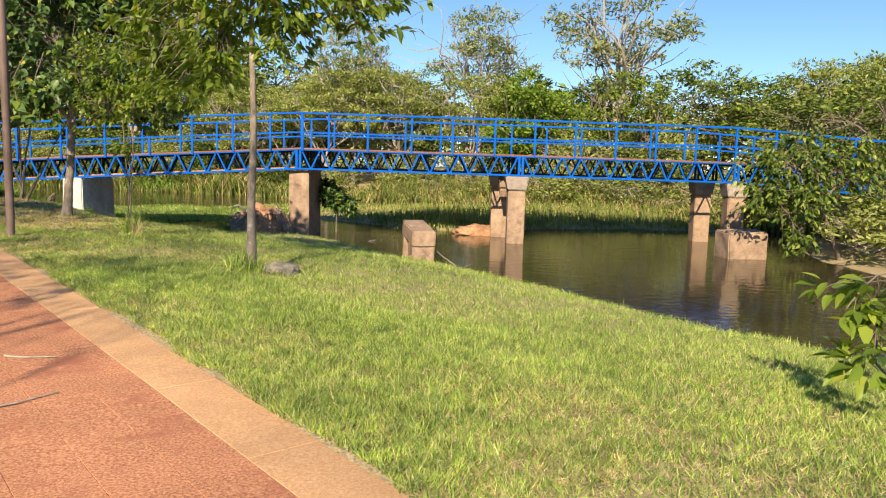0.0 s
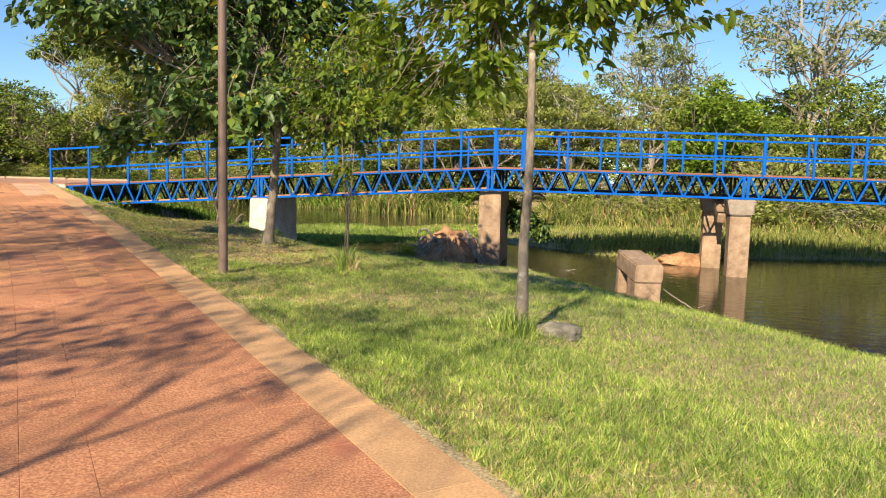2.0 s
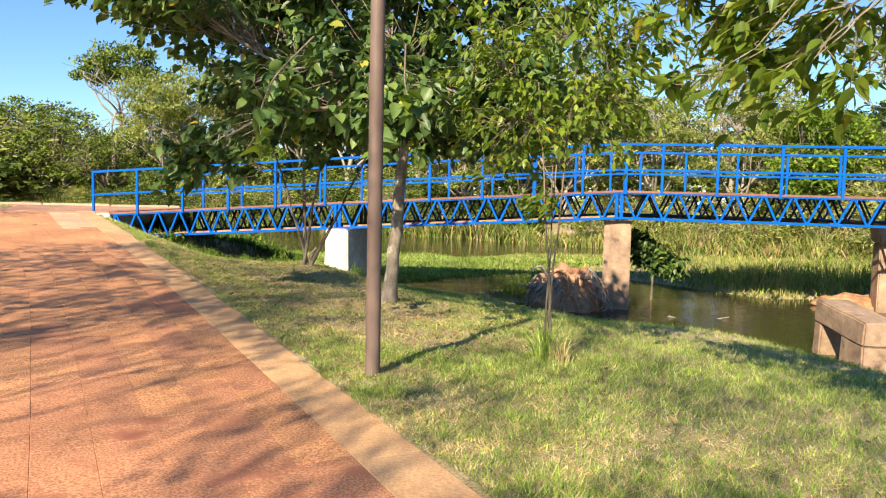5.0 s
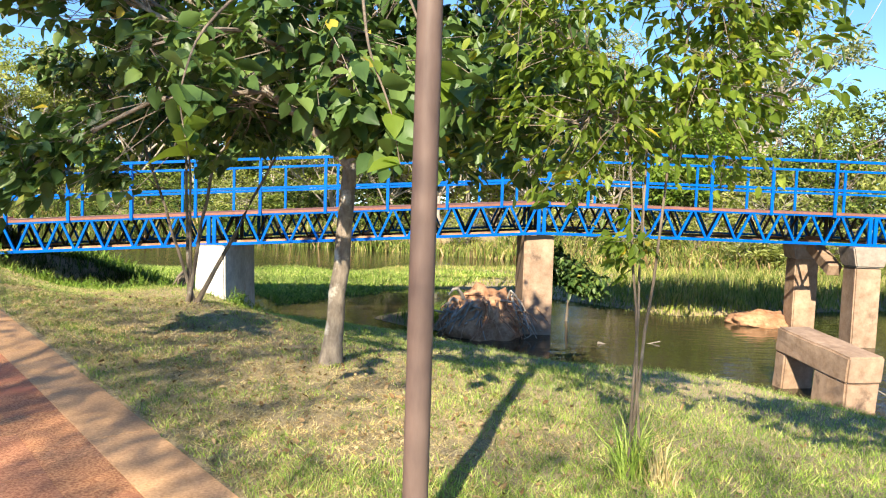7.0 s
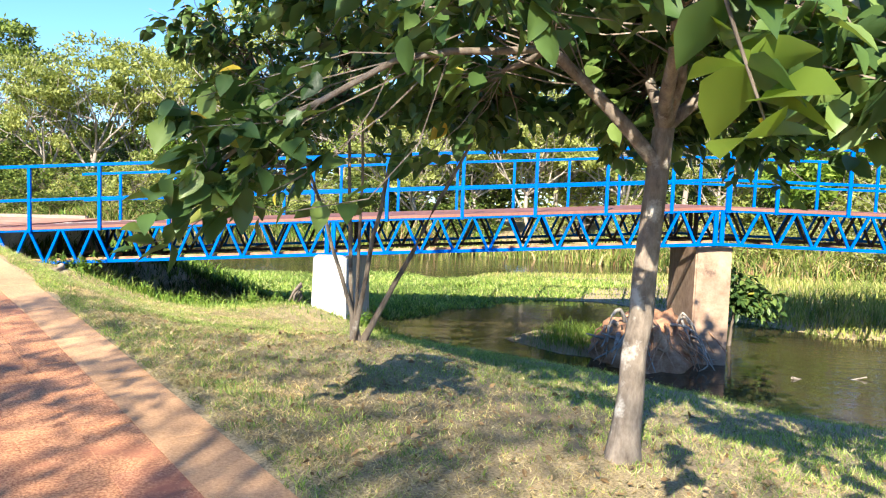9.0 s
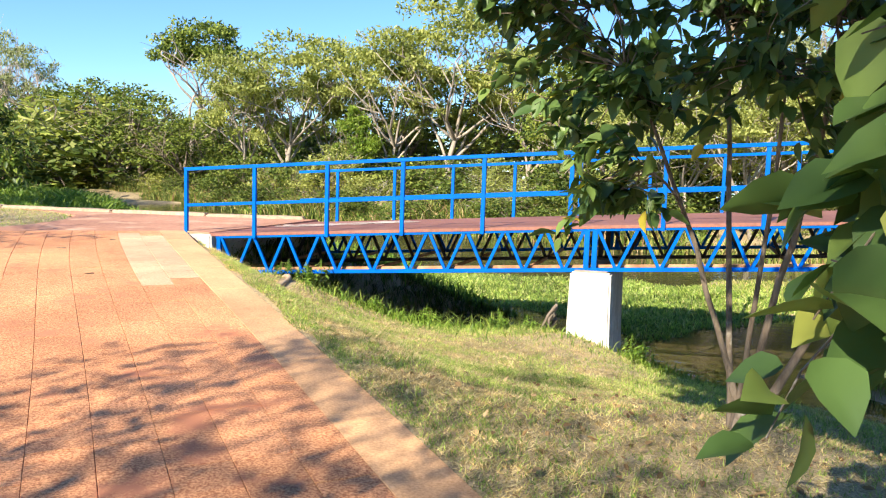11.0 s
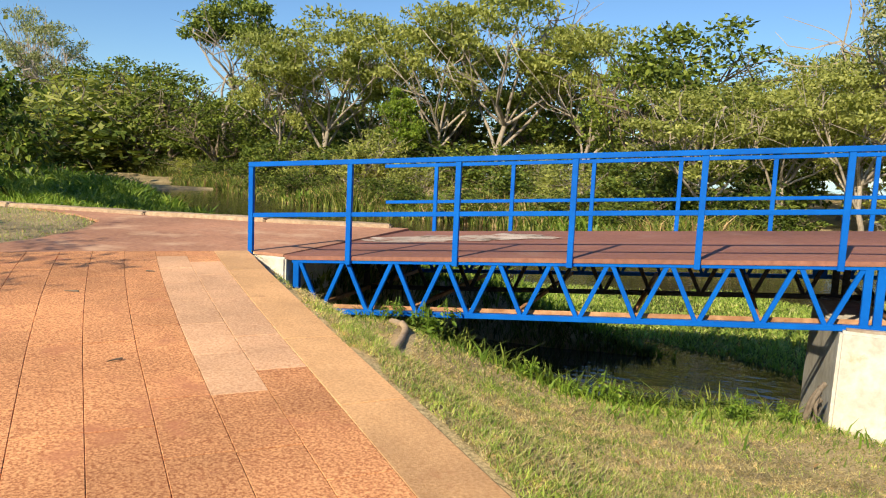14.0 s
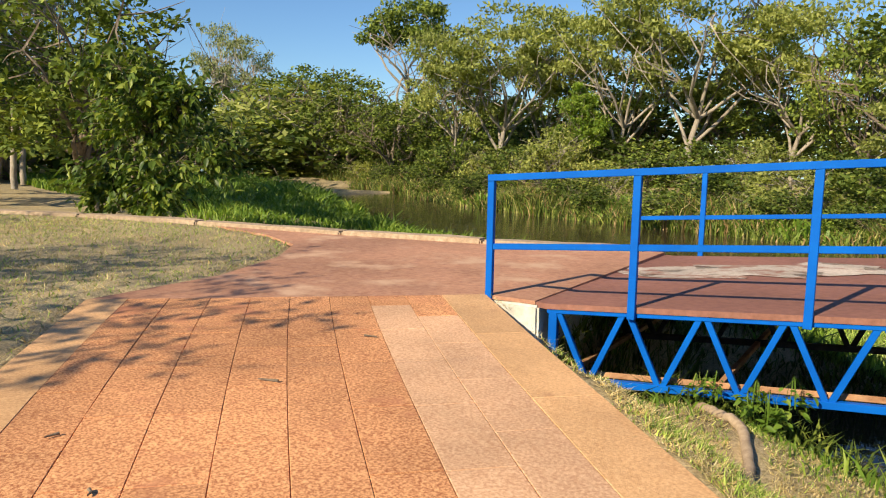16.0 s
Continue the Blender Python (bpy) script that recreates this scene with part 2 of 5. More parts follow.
def beam_bm(a, b, w, h, bevel=0.004):
    """A rectangular bar from a to b, w across and h deep."""
    a, b = Vector(a), Vector(b)
    d = b - a
    side = Vector((0, 0, 1)).cross(d).normalized() if abs(d.normalized().z) < 0.99 else Vector((1, 0, 0))
    up = d.normalized().cross(side)
    m = Matrix((side, up, d.normalized())).transposed().to_4x4()
    bm = box_bm(w, h, d.length, bevel)
    bmesh.ops.transform(bm, matrix=Matrix.Translation((a + b) / 2) @ m, verts=bm.verts[:])
    return bm


def tube(points, radii, sides=8):
    """Vertices and quads of a tapered tube along a polyline."""
    pts, rad = np.asarray(points, float), np.asarray(radii, float)
    tang = np.gradient(pts, axis=0)
    tang /= np.linalg.norm(tang, axis=1)[:, None] + 1e-9
    ref = np.where(np.abs(tang[:, 2:3]) > 0.9, [[1.0, 0, 0]], [[0, 0, 1.0]])
    u = np.cross(tang, ref)
    u /= np.linalg.norm(u, axis=1)[:, None] + 1e-9
    v = np.cross(tang, u)
    a = np.arange(sides) * 2 * math.pi / sides
    ring = np.cos(a)[None, :, None] * u[:, None] + np.sin(a)[None, :, None] * v[:, None]
    verts = (pts[:, None] + ring * rad[:, None, None]).reshape(-1, 3)
    i, j = np.meshgrid(np.arange(len(pts) - 1), np.arange(sides), indexing="ij")
    k = (j + 1) % sides
    faces = np.stack([i * sides + j, i * sides + k, (i + 1) * sides + k, (i + 1) * sides + j], -1).reshape(-1, 4)
    return verts, faces


def joined(pieces):
    vs, fs, n = [], [], 0
    for v, f in pieces:
        vs.append(v)
        fs.append(np.asarray(f) + n)
        n += len(v)
    return np.concatenate(vs), np.concatenate(fs)


# ---- plan ----
# The walk runs along AHEAD; ACROSS points to the river.
AHEAD = np.array([-0.67, 0.742]) / np.hypot(0.67, 0.742)
ACROSS = np.array([AHEAD[1], -AHEAD[0]])
RISE_S, RISE_Z = [-40, 0, 6, 12, 18, 22, 24.5, 26.5, 29.5, 32, 200], [-0.2, -0.1, -0.04, 0.04, 0.18, 0.40, 0.55, 0.67, 0.78, 0.82, 0.82]
EDGE_S, EDGE_N = [-40, 0, 6, 12, 18, 22, 25, 28, 31, 200], [2.0, 2.05, 2.28, 2.44, 2.46, 2.3, 2.10, 1.92, 1.87, 1.85]
WATER_Z = -1.3
PATH_END = 30.6
PATH_W = 3.5


def soft_interp(s, xs, ys):
    return sum(np.interp(s + o, xs, ys) for o in (-1.5, -0.75, 0, 0.75, 1.5)) / 5


def rise(s):
    return soft_interp(np.asarray(s, float), RISE_S, RISE_Z)


def spot(s, n):
    """World x, y of a point s along the path and n from its river edge."""
    s = np.asarray(s, float)
    return s[..., None] * AHEAD + (soft_interp(s, EDGE_S, EDGE_N) + n)[..., None] * ACROSS


NEAR_BANK = [(60, -50), (30, -14), (18, -6), (12, 1), (8, 6), (5.5, 9.5), (3.7, 12), (1.4, 15.6), (-0.5, 18.0), (-2.2, 20.0), (-4.6, 21.7), (-6.9, 23.4), (-9.3, 24.6),
             (-12.4, 26.2), (-13.9, 27.0), (-14.5, 29.5), (-16.5, 32.5), (-20.5, 35), (-28, 39.5), (-37, 45.5), (-47, 55), (-58, 65), (-70, 71), (-85, 77), (-160, 100)]
FAR_BANK = [(-160, 118), (-82, 84), (-66, 76.5), (-56, 71), (-48, 65.5), (-41, 60), (-33, 56), (-24, 53), (-12, 48.5), (0, 44), (12, 38), (15, 31), (12.3, 26.5), (11.4, 22.5), (11.6, 19), (13.5, 14), (21, 5), (45, -12), (100, -60)]
SPIT = [(-8.6, 26.6), (-7.6, 25.5), (-6.2, 25.0), (-5.4, 26.0), (-6.0, 27.5), (-8.0, 27.6)]
HOLLOW = [(-18.55, 24.28), (-15.0, 24.2), (-12.75, 24.35), (-12.75, 29.6), (-18.55, 29.6)]
ISLAND = [(13, 31.5), (7.6, 31.9), (3, 30.3), (-0.65, 28.8), (-2.5, 30.5), (-6, 33.2), (-9, 32.8), (-11, 35), (-9.5, 39), (0, 41), (10, 38)]
PLAZA = [tuple(spot(30.6, -3.5)), (-21.75, 23.1), (-22.2, 24.4), (-22.9, 25.4), (-24.0, 26.0), (-25.5, 26.35), (-23.2, 26.85), (-18.62, 28.05), (-18.62, 24.0), tuple(spot(30.6, 0.0))]
KERB_LINE = [(-18.9, 27.95), (-21.0, 27.3), (-23.2, 26.85), (-26.0, 26.45), (-28.5, 25.9), (-31, 25.1), (-36, 23.0), (-48, 17)]
UPLAND = [tuple(spot(s, 0.05)) for s in (-60, -20, 0, 6, 12, 18, 22, 25, 28, 30.8)] + [(-18.8, 24.1), (-18.8, 27.95), (-23.2, 26.8), (-28.5, 25.85), (-36, 22.9), (-60, 11), (-200, -20), (-200, -200), (60, -200)]


def from_outline(x, y, poly):
    """Distance to a polygon's outline: negative inside it."""
    best = np.full(x.shape, 1e9)
    inside = np.zeros(x.shape, bool)
    for (ax, ay), (bx, by) in zip(poly, poly[1:] + poly[:1]):
        dx, dy = bx - ax, by - ay
        t = np.clip(((x - ax) * dx + (y - ay) * dy) / (dx * dx + dy * dy), 0, 1)
        best = np.minimum(best, np.hypot(x - ax - t * dx, y - ay - t * dy))
        if ay != by:
            inside ^= ((ay > y) != (by > y)) & (x < (bx - ax) * (y - ay) / (by - ay) + ax)
    return np.where(inside, -best, best)


RIVER = NEAR_BANK + FAR_BANK


def wavy(x, y, f, seed=0.0):
    return (np.sin(x * f + 1.7 * np.sin(y * f * 0.7 + seed)) + np.sin(y * f * 1.3 + 1.3 * np.sin(x * f * 0.9 + seed * 2 + 1))) / 2


def ground_z(x, y):
    x, y = np.asarray(x, float), np.asarray(y, float)
    d = from_outline(x, y, RIVER)
    du = from_outline(x, y, UPLAND)
    bank_lift = 0.42 * np.exp(-((x + 17.2) ** 2 / 2.6 + (y - 23.4) ** 2 / 1.4))
    isl = np.minimum(from_outline(x, y, ISLAND), from_outline(x, y, SPIT))
    s = x * AHEAD[0] + y * AHEAD[1]
    bank = np.interp(d, [-6, -2, 0, 1.0, 2.3, 4.5, 7, 12, 60, 300], [-3.0, -2.2, WATER_Z, -0.84, -0.45, -0.19, 0.0, 0.1, 0.6, 3.0])
    far = ((y > 36) | (x > 9)) & (d > 0) & (du > 0)
    bank = np.where(far, np.interp(d, [0, 2, 10, 60, 300], [WATER_Z, -0.9, -0.3, 0.6, 4.0]), bank)
    low = np.clip((-3.0 - x) / 2.0, 0, 1) * np.clip((x + 18.0) / 3.0, 0, 1) * (~far)
    bank = bank - low * np.interp(d, [0, 0.8, 2.3, 4.2, 5.6], [0.0, 0.15, 0.18, 0.10, 0.0])
    bank = bank + 0.28 * np.exp(-((x + 12.4) ** 2 / 1.6 + (y - 23.7) ** 2 / 1.2)) + bank_lift
    bank = bank + 0.26 * np.exp(-((x + 10.3) ** 2 + (y - 18.2) ** 2) / 2.2) + 0.09 * np.exp(-((x + 7.9) ** 2 + (y - 15.7) ** 2) / 1.6)
    bank = bank - 0.45 * np.exp(-((x + 18.25) ** 2 / 0.35 + (y - 23.75) ** 2 / 0.35))
    bank = np.where(isl < 0.8, np.maximum(bank, np.interp(isl, [-2, 0, 0.8], [-1.12, -1.25, -1.6])), bank)
    w = np.clip((du + np.interp(s, [29.4, 30.2], [0.0, 0.12])) / np.interp(s, [16, 24, 27, 28.5], [2.6, 2.0, 1.2, 0.75]), 0, 1)
    w = np.where(du <= 0, 0.0, w)
    w = w * w * (3 - 2 * w)
    z = rise(s) * (1 - w) + bank * w
    edge = x * ACROSS[0] + y * ACROSS[1] - soft_interp(s, EDGE_S, EDGE_N)
    z = z - np.where(du > 0, 0.58 * np.clip((s - 28.2) / 1.6, 0, 1) * np.exp(-(edge / 0.6) ** 2), 0.0)
    land = np.clip(d / 2, 0, 1)
    z = z + land * np.clip(du, 0, 1) * (0.045 * wavy(x, y, 0.9) + 0.02 * wavy(x, y, 3.1, 2.0))
    k = np.clip((-from_outline(x, y, HOLLOW) + 0.08 * wavy(x, y, 2.7, 1.0)) / 0.45, 0, 1)
    z = z * (1 - k) + np.minimum(z, -1.75) * k
    n = x * ACROSS[0] + y * ACROSS[1] - soft_interp(s, EDGE_S, EDGE_N)
    on_path = (n < -0.2) & (n > -PATH_W - 0.03) & (s < PATH_END + 0.3)
    verge = (n >= -0.2) & (n < 0.02) & (s < PATH_END + 0.3)
    paved = on_path | (from_outline(x, y, PLAZA) < 0.05)
    return np.where(paved, z - 0.10, np.where(verge, z - 0.02, z))


def gz(x, y):
    return float(ground_z(np.array([x]), np.array([y]))[0])


# ---- ground and water ----
def axis(lo, hi, step, reach):
    out = [reach * 0.02 * 1.35 ** k for k in range(14)]
    return np.concatenate([[lo - o for o in reversed(out)], np.arange(lo, hi + step / 2, step), [hi + o for o in out]])


gx, gy = axis(-34.0, 14.0, 0.2, 60.0), axis(-4.0, 36.0, 0.2, 60.0)
GX, GY = np.meshgrid(gx, gy, indexing="ij")
GZ = ground_z(GX, GY)
gi, gj = np.meshgrid(np.arange(len(gx) - 1), np.arange(len(gy) - 1), indexing="ij")
g0 = gi * len(gy) + gj
ground = solid("ground", np.stack([GX, GY, GZ], -1).reshape(-1, 3), np.stack([g0, g0 + len(gy), g0 + len(gy) + 1, g0 + 1], -1).reshape(-1, 4), M_EARTH, smooth=True)
tagged(ground, "dry grassy earth bank sloping to the river", "ground", kind="structure")
bm = bmesh.new()
bmesh.ops.create_grid(bm, x_segments=4, y_segments=4, size=400, matrix=Matrix.Translation((0, 60, WATER_Z)))
water = part("water", bm, M_WATER)
tagged(water, "still muddy brown river water reflecting the sky", "water", kind="structure")


# ---- paved path ----
path = thing("footpath", "orange-red slab footpath with a tan concrete border", "path")
tagged(path, kind="structure")
s_all = np.arange(-14, PATH_END + 0.01, 0.4)
lo, hi = spot(s_all, -PATH_W), spot(s_all, 0.0)
bz = rise(s_all) - 0.009
bed_v = np.concatenate([np.c_[lo, bz], np.c_[hi, bz], np.c_[hi, bz - 0.6]])
nb = len(s_all)
bi = np.arange(nb - 1)
bed_f = np.concatenate([np.stack([bi, bi + nb, bi + nb + 1, bi + 1], -1), np.stack([bi + nb, bi + 2 * nb, bi + 2 * nb + 1, bi + nb + 1], -1)])
solid("joint_bed", bed_v, bed_f, M_JOINT, path, "dark mortar joints between slabs")


def slab_mesh(name, length, width):
    bm = box_bm(length, width, 0.05, 0.0025, (0, 0, -0.025))
    me = bpy.data.meshes.new(name)
    bm.to_mesh(me)
    bm.free()
    return me


SLAB_L, SLAB_W, BORDER_W = 0.79, 0.342, 0.42
SLAB_ROWS = 9
slab_me, pale_me, border_me = slab_mesh("slab", SLAB_L - 0.004, SLAB_W - 0.004), slab_mesh("pale_slab", SLAB_L - 0.004, SLAB_W - 0.004), slab_mesh("border_slab", 1.36 - 0.005, BORDER_W - 0.004)
half_me, side_me = slab_mesh("half_slab", SLAB_L / 2 - 0.004, SLAB_W - 0.004), slab_mesh("side_slab", SLAB_L - 0.004, SLAB_W - 0.004)


def slab_pose(s, n, rnd):
    a, b, c = spot(s, n), spot(s - 0.3, n), spot(s + 0.3, n)
    d = c - b
    dz = float(rise(s + 0.3) - rise(s - 0.3))
    return pose(a[0], a[1], float(rise(s)) + rnd.uniform(-0.002, 0.002), 0, -math.degrees(math.atan2(dz, 0.6)), math.degrees(math.atan2(d[1], d[0])))


def lay_path():
    rnd = random.Random(4)
    far_red, far_side, far_old = [], [], []
    for row in range(SLAB_ROWS):
        n = -BORDER_W - SLAB_W * (row + 0.5)
        shift = (row * 3 // 2) % 2
        s = PATH_END - SLAB_L * (56 - 0.5 + 0.5 * shift)
        if shift:
            ob = solid("half_slab", half_me, None, M_PALE if row < 1 else M_TILE, path)
            ob.matrix_local = slab_pose(PATH_END - SLAB_L / 4, n, rnd)
        while s < PATH_END - SLAB_L / 2 + 0.02:
            m = slab_pose(s, n, rnd)
            pale = row < 2 and 25.6 < s < 29.9
            if row == SLAB_ROWS - 1:
                far_side.append(m)
            elif 19.5 < s:
                ob = solid("pale_slab" if pale else "slab", pale_me if pale else slab_me, None, M_PALE if pale else M_TILE, path, "pale pinkish replacement slab" if pale else "")
                ob.matrix_local = m
            else:
                (far_old if s < 11.0 + rnd.random() * 7.0 else far_red).append(m)
            s += SLAB_L
    s = PATH_END - 0.68 - 1.36 * 32
    while s < PATH_END:
        m = slab_pose(s, -BORDER_W / 2, rnd)
        ob = solid("border_slab", border_me, None, M_BORDER, path, "tan concrete border slab")
        ob.matrix_local = m
        s += 1.36
    v = np.empty(len(slab_me.vertices) * 3)
    slab_me.vertices.foreach_get("co", v)
    v = np.c_[v.reshape(-1, 3), np.ones(len(slab_me.vertices))]
    v = v * np.array([1.0035, 1.009, 1.0, 1.0])
    polys = [list(p.vertices) for p in slab_me.polygons]
    tris = np.array([(p[0], p[k], p[k + 1]) for p in polys for k in range(1, len(p) - 1)])
    for name, rows, mat, label in (("path_slabs", far_red, M_TILE, "worn orange-red path slabs"), ("worn_slabs", far_old, M_TILE_RED, "older redder path slabs with worn faces"), ("side_slabs", far_side, M_BORDER, "tan slabs along the path's inner side")):
        tagged(solid(name, *joined([((v @ np.array(m).T)[:, :3], tris) for m in rows]), mat, path, label), kind="stuff")


def slab_sheet(name, outline, thick, mat, label, lift=0.0, parent=None):
    """A flat paved sheet over an outline, following the rise."""
    bm = bmesh.new()
    top = [bm.verts.new((x, y, float(rise(x * AHEAD[0] + y * AHEAD[1])) + lift)) for x, y in outline]
    f = bm.faces.new(top)
    if f.normal.z < 0:
        f.normal_flip()
    r = bmesh.ops.extrude_face_region(bm, geom=[f])
    for e in r["geom"]:
        if isinstance(e, bmesh.types.BMVert):
            e.co.z -= thick
    bmesh.ops.recalc_face_normals(bm, faces=bm.faces[:])
    bmesh.ops.triangulate(bm, faces=bm.faces[:])
    return part(name, bm, mat, parent, label)


plaza = slab_sheet("plaza_paving", PLAZA, 0.035, M_PLAZA, "")
tagged(plaza, "dark red concrete paving leading onto the bridge", "paving", kind="structure")


def lay_kerb():
    kerb = thing("kerb", "weathered low concrete kerb along the plaza", "kerb")
    tagged(kerb, kind="structure")
    rnd = random.Random(8)
    for (ax, ay), (bx, by) in zip(KERB_LINE, KERB_LINE[1:]):
        length = math.hypot(bx - ax, by - ay)
        count = max(1, round(length / 2.4))
        for k in range(count):
            t = (k + 0.5) / count
            x, y = ax + (bx - ax) * t, ay + (by - ay) * t
            bm = rough_up(box_bm(length / count - 0.004, 0.30, 1.3, 0.025, (0, 0, -0.585), 2), 0.018, 2.2, 3)
            z = float(rise(x * AHEAD[0] + y * AHEAD[1]))
            ob = part("kerb_stone", bm, M_KERB, kerb)
            ob.matrix_local = pose(x, y, z + rnd.uniform(-0.006, 0.006), 0, 0, math.degrees(math.atan2(by - ay, bx - ax)))


lay_kerb()


# ---- footbridge ----
def side_y(x):
    return float(np.interp(x, [-19.3, -18.5, -12.1, -4.9, 2.5, 9.8, 20.0], [24.02, 24.06, 24.45, 24.98, 25.22, 25.45, 25.8]))


BRIDGE_W = 4.0
INNER = 0.51
TOP_X, TOP_Z = [-19.3, -18.52, -12.05, -4.85, 2.52, 9.8, 16.5, 20.0], [0.79, 0.745, 1.20, 1.665, 1.63, 1.58, 1.15, 0.93]
TRUSS_H = 0.66
POSTS = [-19.08, -17.75, -16.41, -15.09, -13.75, -12.38, -11.0, -9.6, -8.25, -6.95, -5.75, -4.72, -3.85, -2.57, -1.13, 0.22, 1.62, 2.95, 4.3, 5.65, 7.0, 8.35, 9.7, 11.05, 12.4, 13.75, 15.1]
SPANS = [(-18.52, -12.05), (-12.05, -4.85), (-4.85, 2.52), (2.52, 9.8), (9.8, 16.5)]


def chord_z(x):
    return float(np.interp(x, TOP_X, TOP_Z))


def rail_z(x):
    """The rails run straight on over the bridge end."""
    return chord_z(x) if x > -12.05 else 1.20 + (x + 12.05) * 0.0685


def on_side(x, z, far):
    return (x, side_y(x) + far * BRIDGE_W, z)


def build_bridge():
    b = thing("footbridge", "bright blue steel truss footbridge with red deck on concrete piers", "bridge")
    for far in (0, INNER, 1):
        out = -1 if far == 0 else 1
        # The inner truss gets near-black steel in place of shaded blue paint.
        paint = M_SHADE_STEEL if far == INNER else M_BLUE
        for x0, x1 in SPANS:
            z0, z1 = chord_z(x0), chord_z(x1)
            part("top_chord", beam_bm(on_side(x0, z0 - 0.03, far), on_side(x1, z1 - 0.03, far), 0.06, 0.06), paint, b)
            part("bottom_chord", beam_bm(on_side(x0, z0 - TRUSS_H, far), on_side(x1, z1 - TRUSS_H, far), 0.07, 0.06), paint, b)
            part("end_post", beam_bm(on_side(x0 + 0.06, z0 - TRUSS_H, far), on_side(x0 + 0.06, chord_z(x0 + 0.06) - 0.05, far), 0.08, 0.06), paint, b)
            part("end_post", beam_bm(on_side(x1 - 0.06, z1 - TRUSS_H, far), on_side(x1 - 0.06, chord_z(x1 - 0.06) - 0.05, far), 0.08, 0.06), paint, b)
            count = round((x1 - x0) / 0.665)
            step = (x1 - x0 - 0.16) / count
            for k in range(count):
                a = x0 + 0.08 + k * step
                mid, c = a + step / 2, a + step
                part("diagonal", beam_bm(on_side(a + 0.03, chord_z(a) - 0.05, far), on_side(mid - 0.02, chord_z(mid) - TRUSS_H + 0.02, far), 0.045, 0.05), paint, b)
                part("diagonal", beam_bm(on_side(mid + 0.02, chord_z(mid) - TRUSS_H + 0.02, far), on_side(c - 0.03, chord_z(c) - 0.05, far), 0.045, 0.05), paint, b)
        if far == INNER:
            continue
        for x in POSTS if far == 0 else [q - 0.42 for q in POSTS[1:]]:
            z, zr = chord_z(x), rail_z(x)
            w = 0.10 if x == -4.72 else 0.065
            part("post", beam_bm(on_side(x, z - 0.07, far), on_side(x, zr + 1.16, far), w, 0.05), M_BLUE, b).location.y = out * 0.055
        knots = [POSTS[0]] + TOP_X[2:-2] + [POSTS[-1]]
        for x0, x1 in zip(knots, knots[1:]):
            part("handrail", beam_bm(on_side(x0 - 0.03, rail_z(x0) + 1.16, far), on_side(x1 + 0.03, rail_z(x1) + 1.16, far), 0.07, 0.06), M_BLUE, b).location.y = out * 0.055
            part("mid_rail", beam_bm(on_side(x0, rail_z(x0) + 0.53, far), on_side(x1, rail_z(x1) + 0.53, far), 0.035, 0.055), M_BLUE, b).location.y = out * 0.055
    # deck and its bearers
    xs = np.concatenate([np.arange(-18.64, 16.5, 0.5), TOP_X[1:6], [16.6]])
    xs = np.unique(np.round(xs, 3))
    v = np.array([(x, side_y(x) + o, chord_z(x) + dz) for x in xs for o, dz in ((-0.04, 0.03), (BRIDGE_W + 0.04, 0.03), (BRIDGE_W + 0.04, -0.02), (-0.04, -0.02))])
    f = [(4 * i + k, 4 * i + 4 + k, 4 * i + 4 + (k + 1) % 4, 4 * i + (k + 1) % 4) for i in range(len(xs) - 1) for k in range(4)]
    f += [(0, 1, 2, 3), (4 * len(xs) - 1, 4 * len(xs) - 2, 4 * len(xs) - 3, 4 * len(xs) - 4)]
    solid("deck", v, f, M_DECK, b, "dull red screed deck")
    for k in range(9):
        bm = bmesh.new()
        a0 = 0.9 * k
        c = Vector((-18.3 + 0.24 * k, 26.25 + 0.10 * k + 0.25 * math.sin(a0 * 2.3), 0))
        ring = []
        for q in range(14):
            r = (0.42 + 0.13 * math.sin(q * 1.9 + a0) + 0.09 * math.sin(q * 3.7 + a0 * 3)) * (1.0 if k % 3 else 0.7)
            px = c.x + 1.25 * r * math.cos(q * math.tau / 14)
            ring.append(bm.verts.new((px, c.y + 0.8 * r * math.sin(q * math.tau / 14), chord_z(px) + 0.0345 + 0.0006 * k)))
        bmesh.ops.triangulate(bm, faces=[bm.faces.new(ring)])
        part("cement_spill", bm, M_LIME, b, "pale dried cement spilt on the deck")
    x = -18.4
    while x < 16:
        part("cross_bearer", beam_bm((x, side_y(x) + 0.05, chord_z(x) - TRUSS_H), (x, side_y(x) + BRIDGE_W - 0.05, chord_z(x) - TRUSS_H), 0.05, 0.05), M_MUD, b, "rust-red cross bearer")
        x += 1.33
    for x0, x1 in SPANS[:2]:
        part("red_ledge", beam_bm((x0, side_y(x0) + 0.10, chord_z(x0) - TRUSS_H + 0.045), (x1, side_y(x1) + 0.10, chord_z(x1) - TRUSS_H + 0.045), 0.02, 0.05), M_MUD, b, "red primed ledge strip")


build_bridge()


def pier_block(sx, sy, top, foot, flare, mat, cuts=3):
    """A tapering concrete upright; flare widens its foot."""
    bm = box_bm(sx, sy, top - foot, 0.03, (0, 0, (top + foot) / 2), 2)
    rough_up(bm, 0.012, 2.5, cuts)
    for v in bm.verts:
        t = (top - v.co.z) / (top - foot)
        v.co.x *= 1 + flare * t
        v.co.y *= 1 + flare * 0.2 * t
    return bm


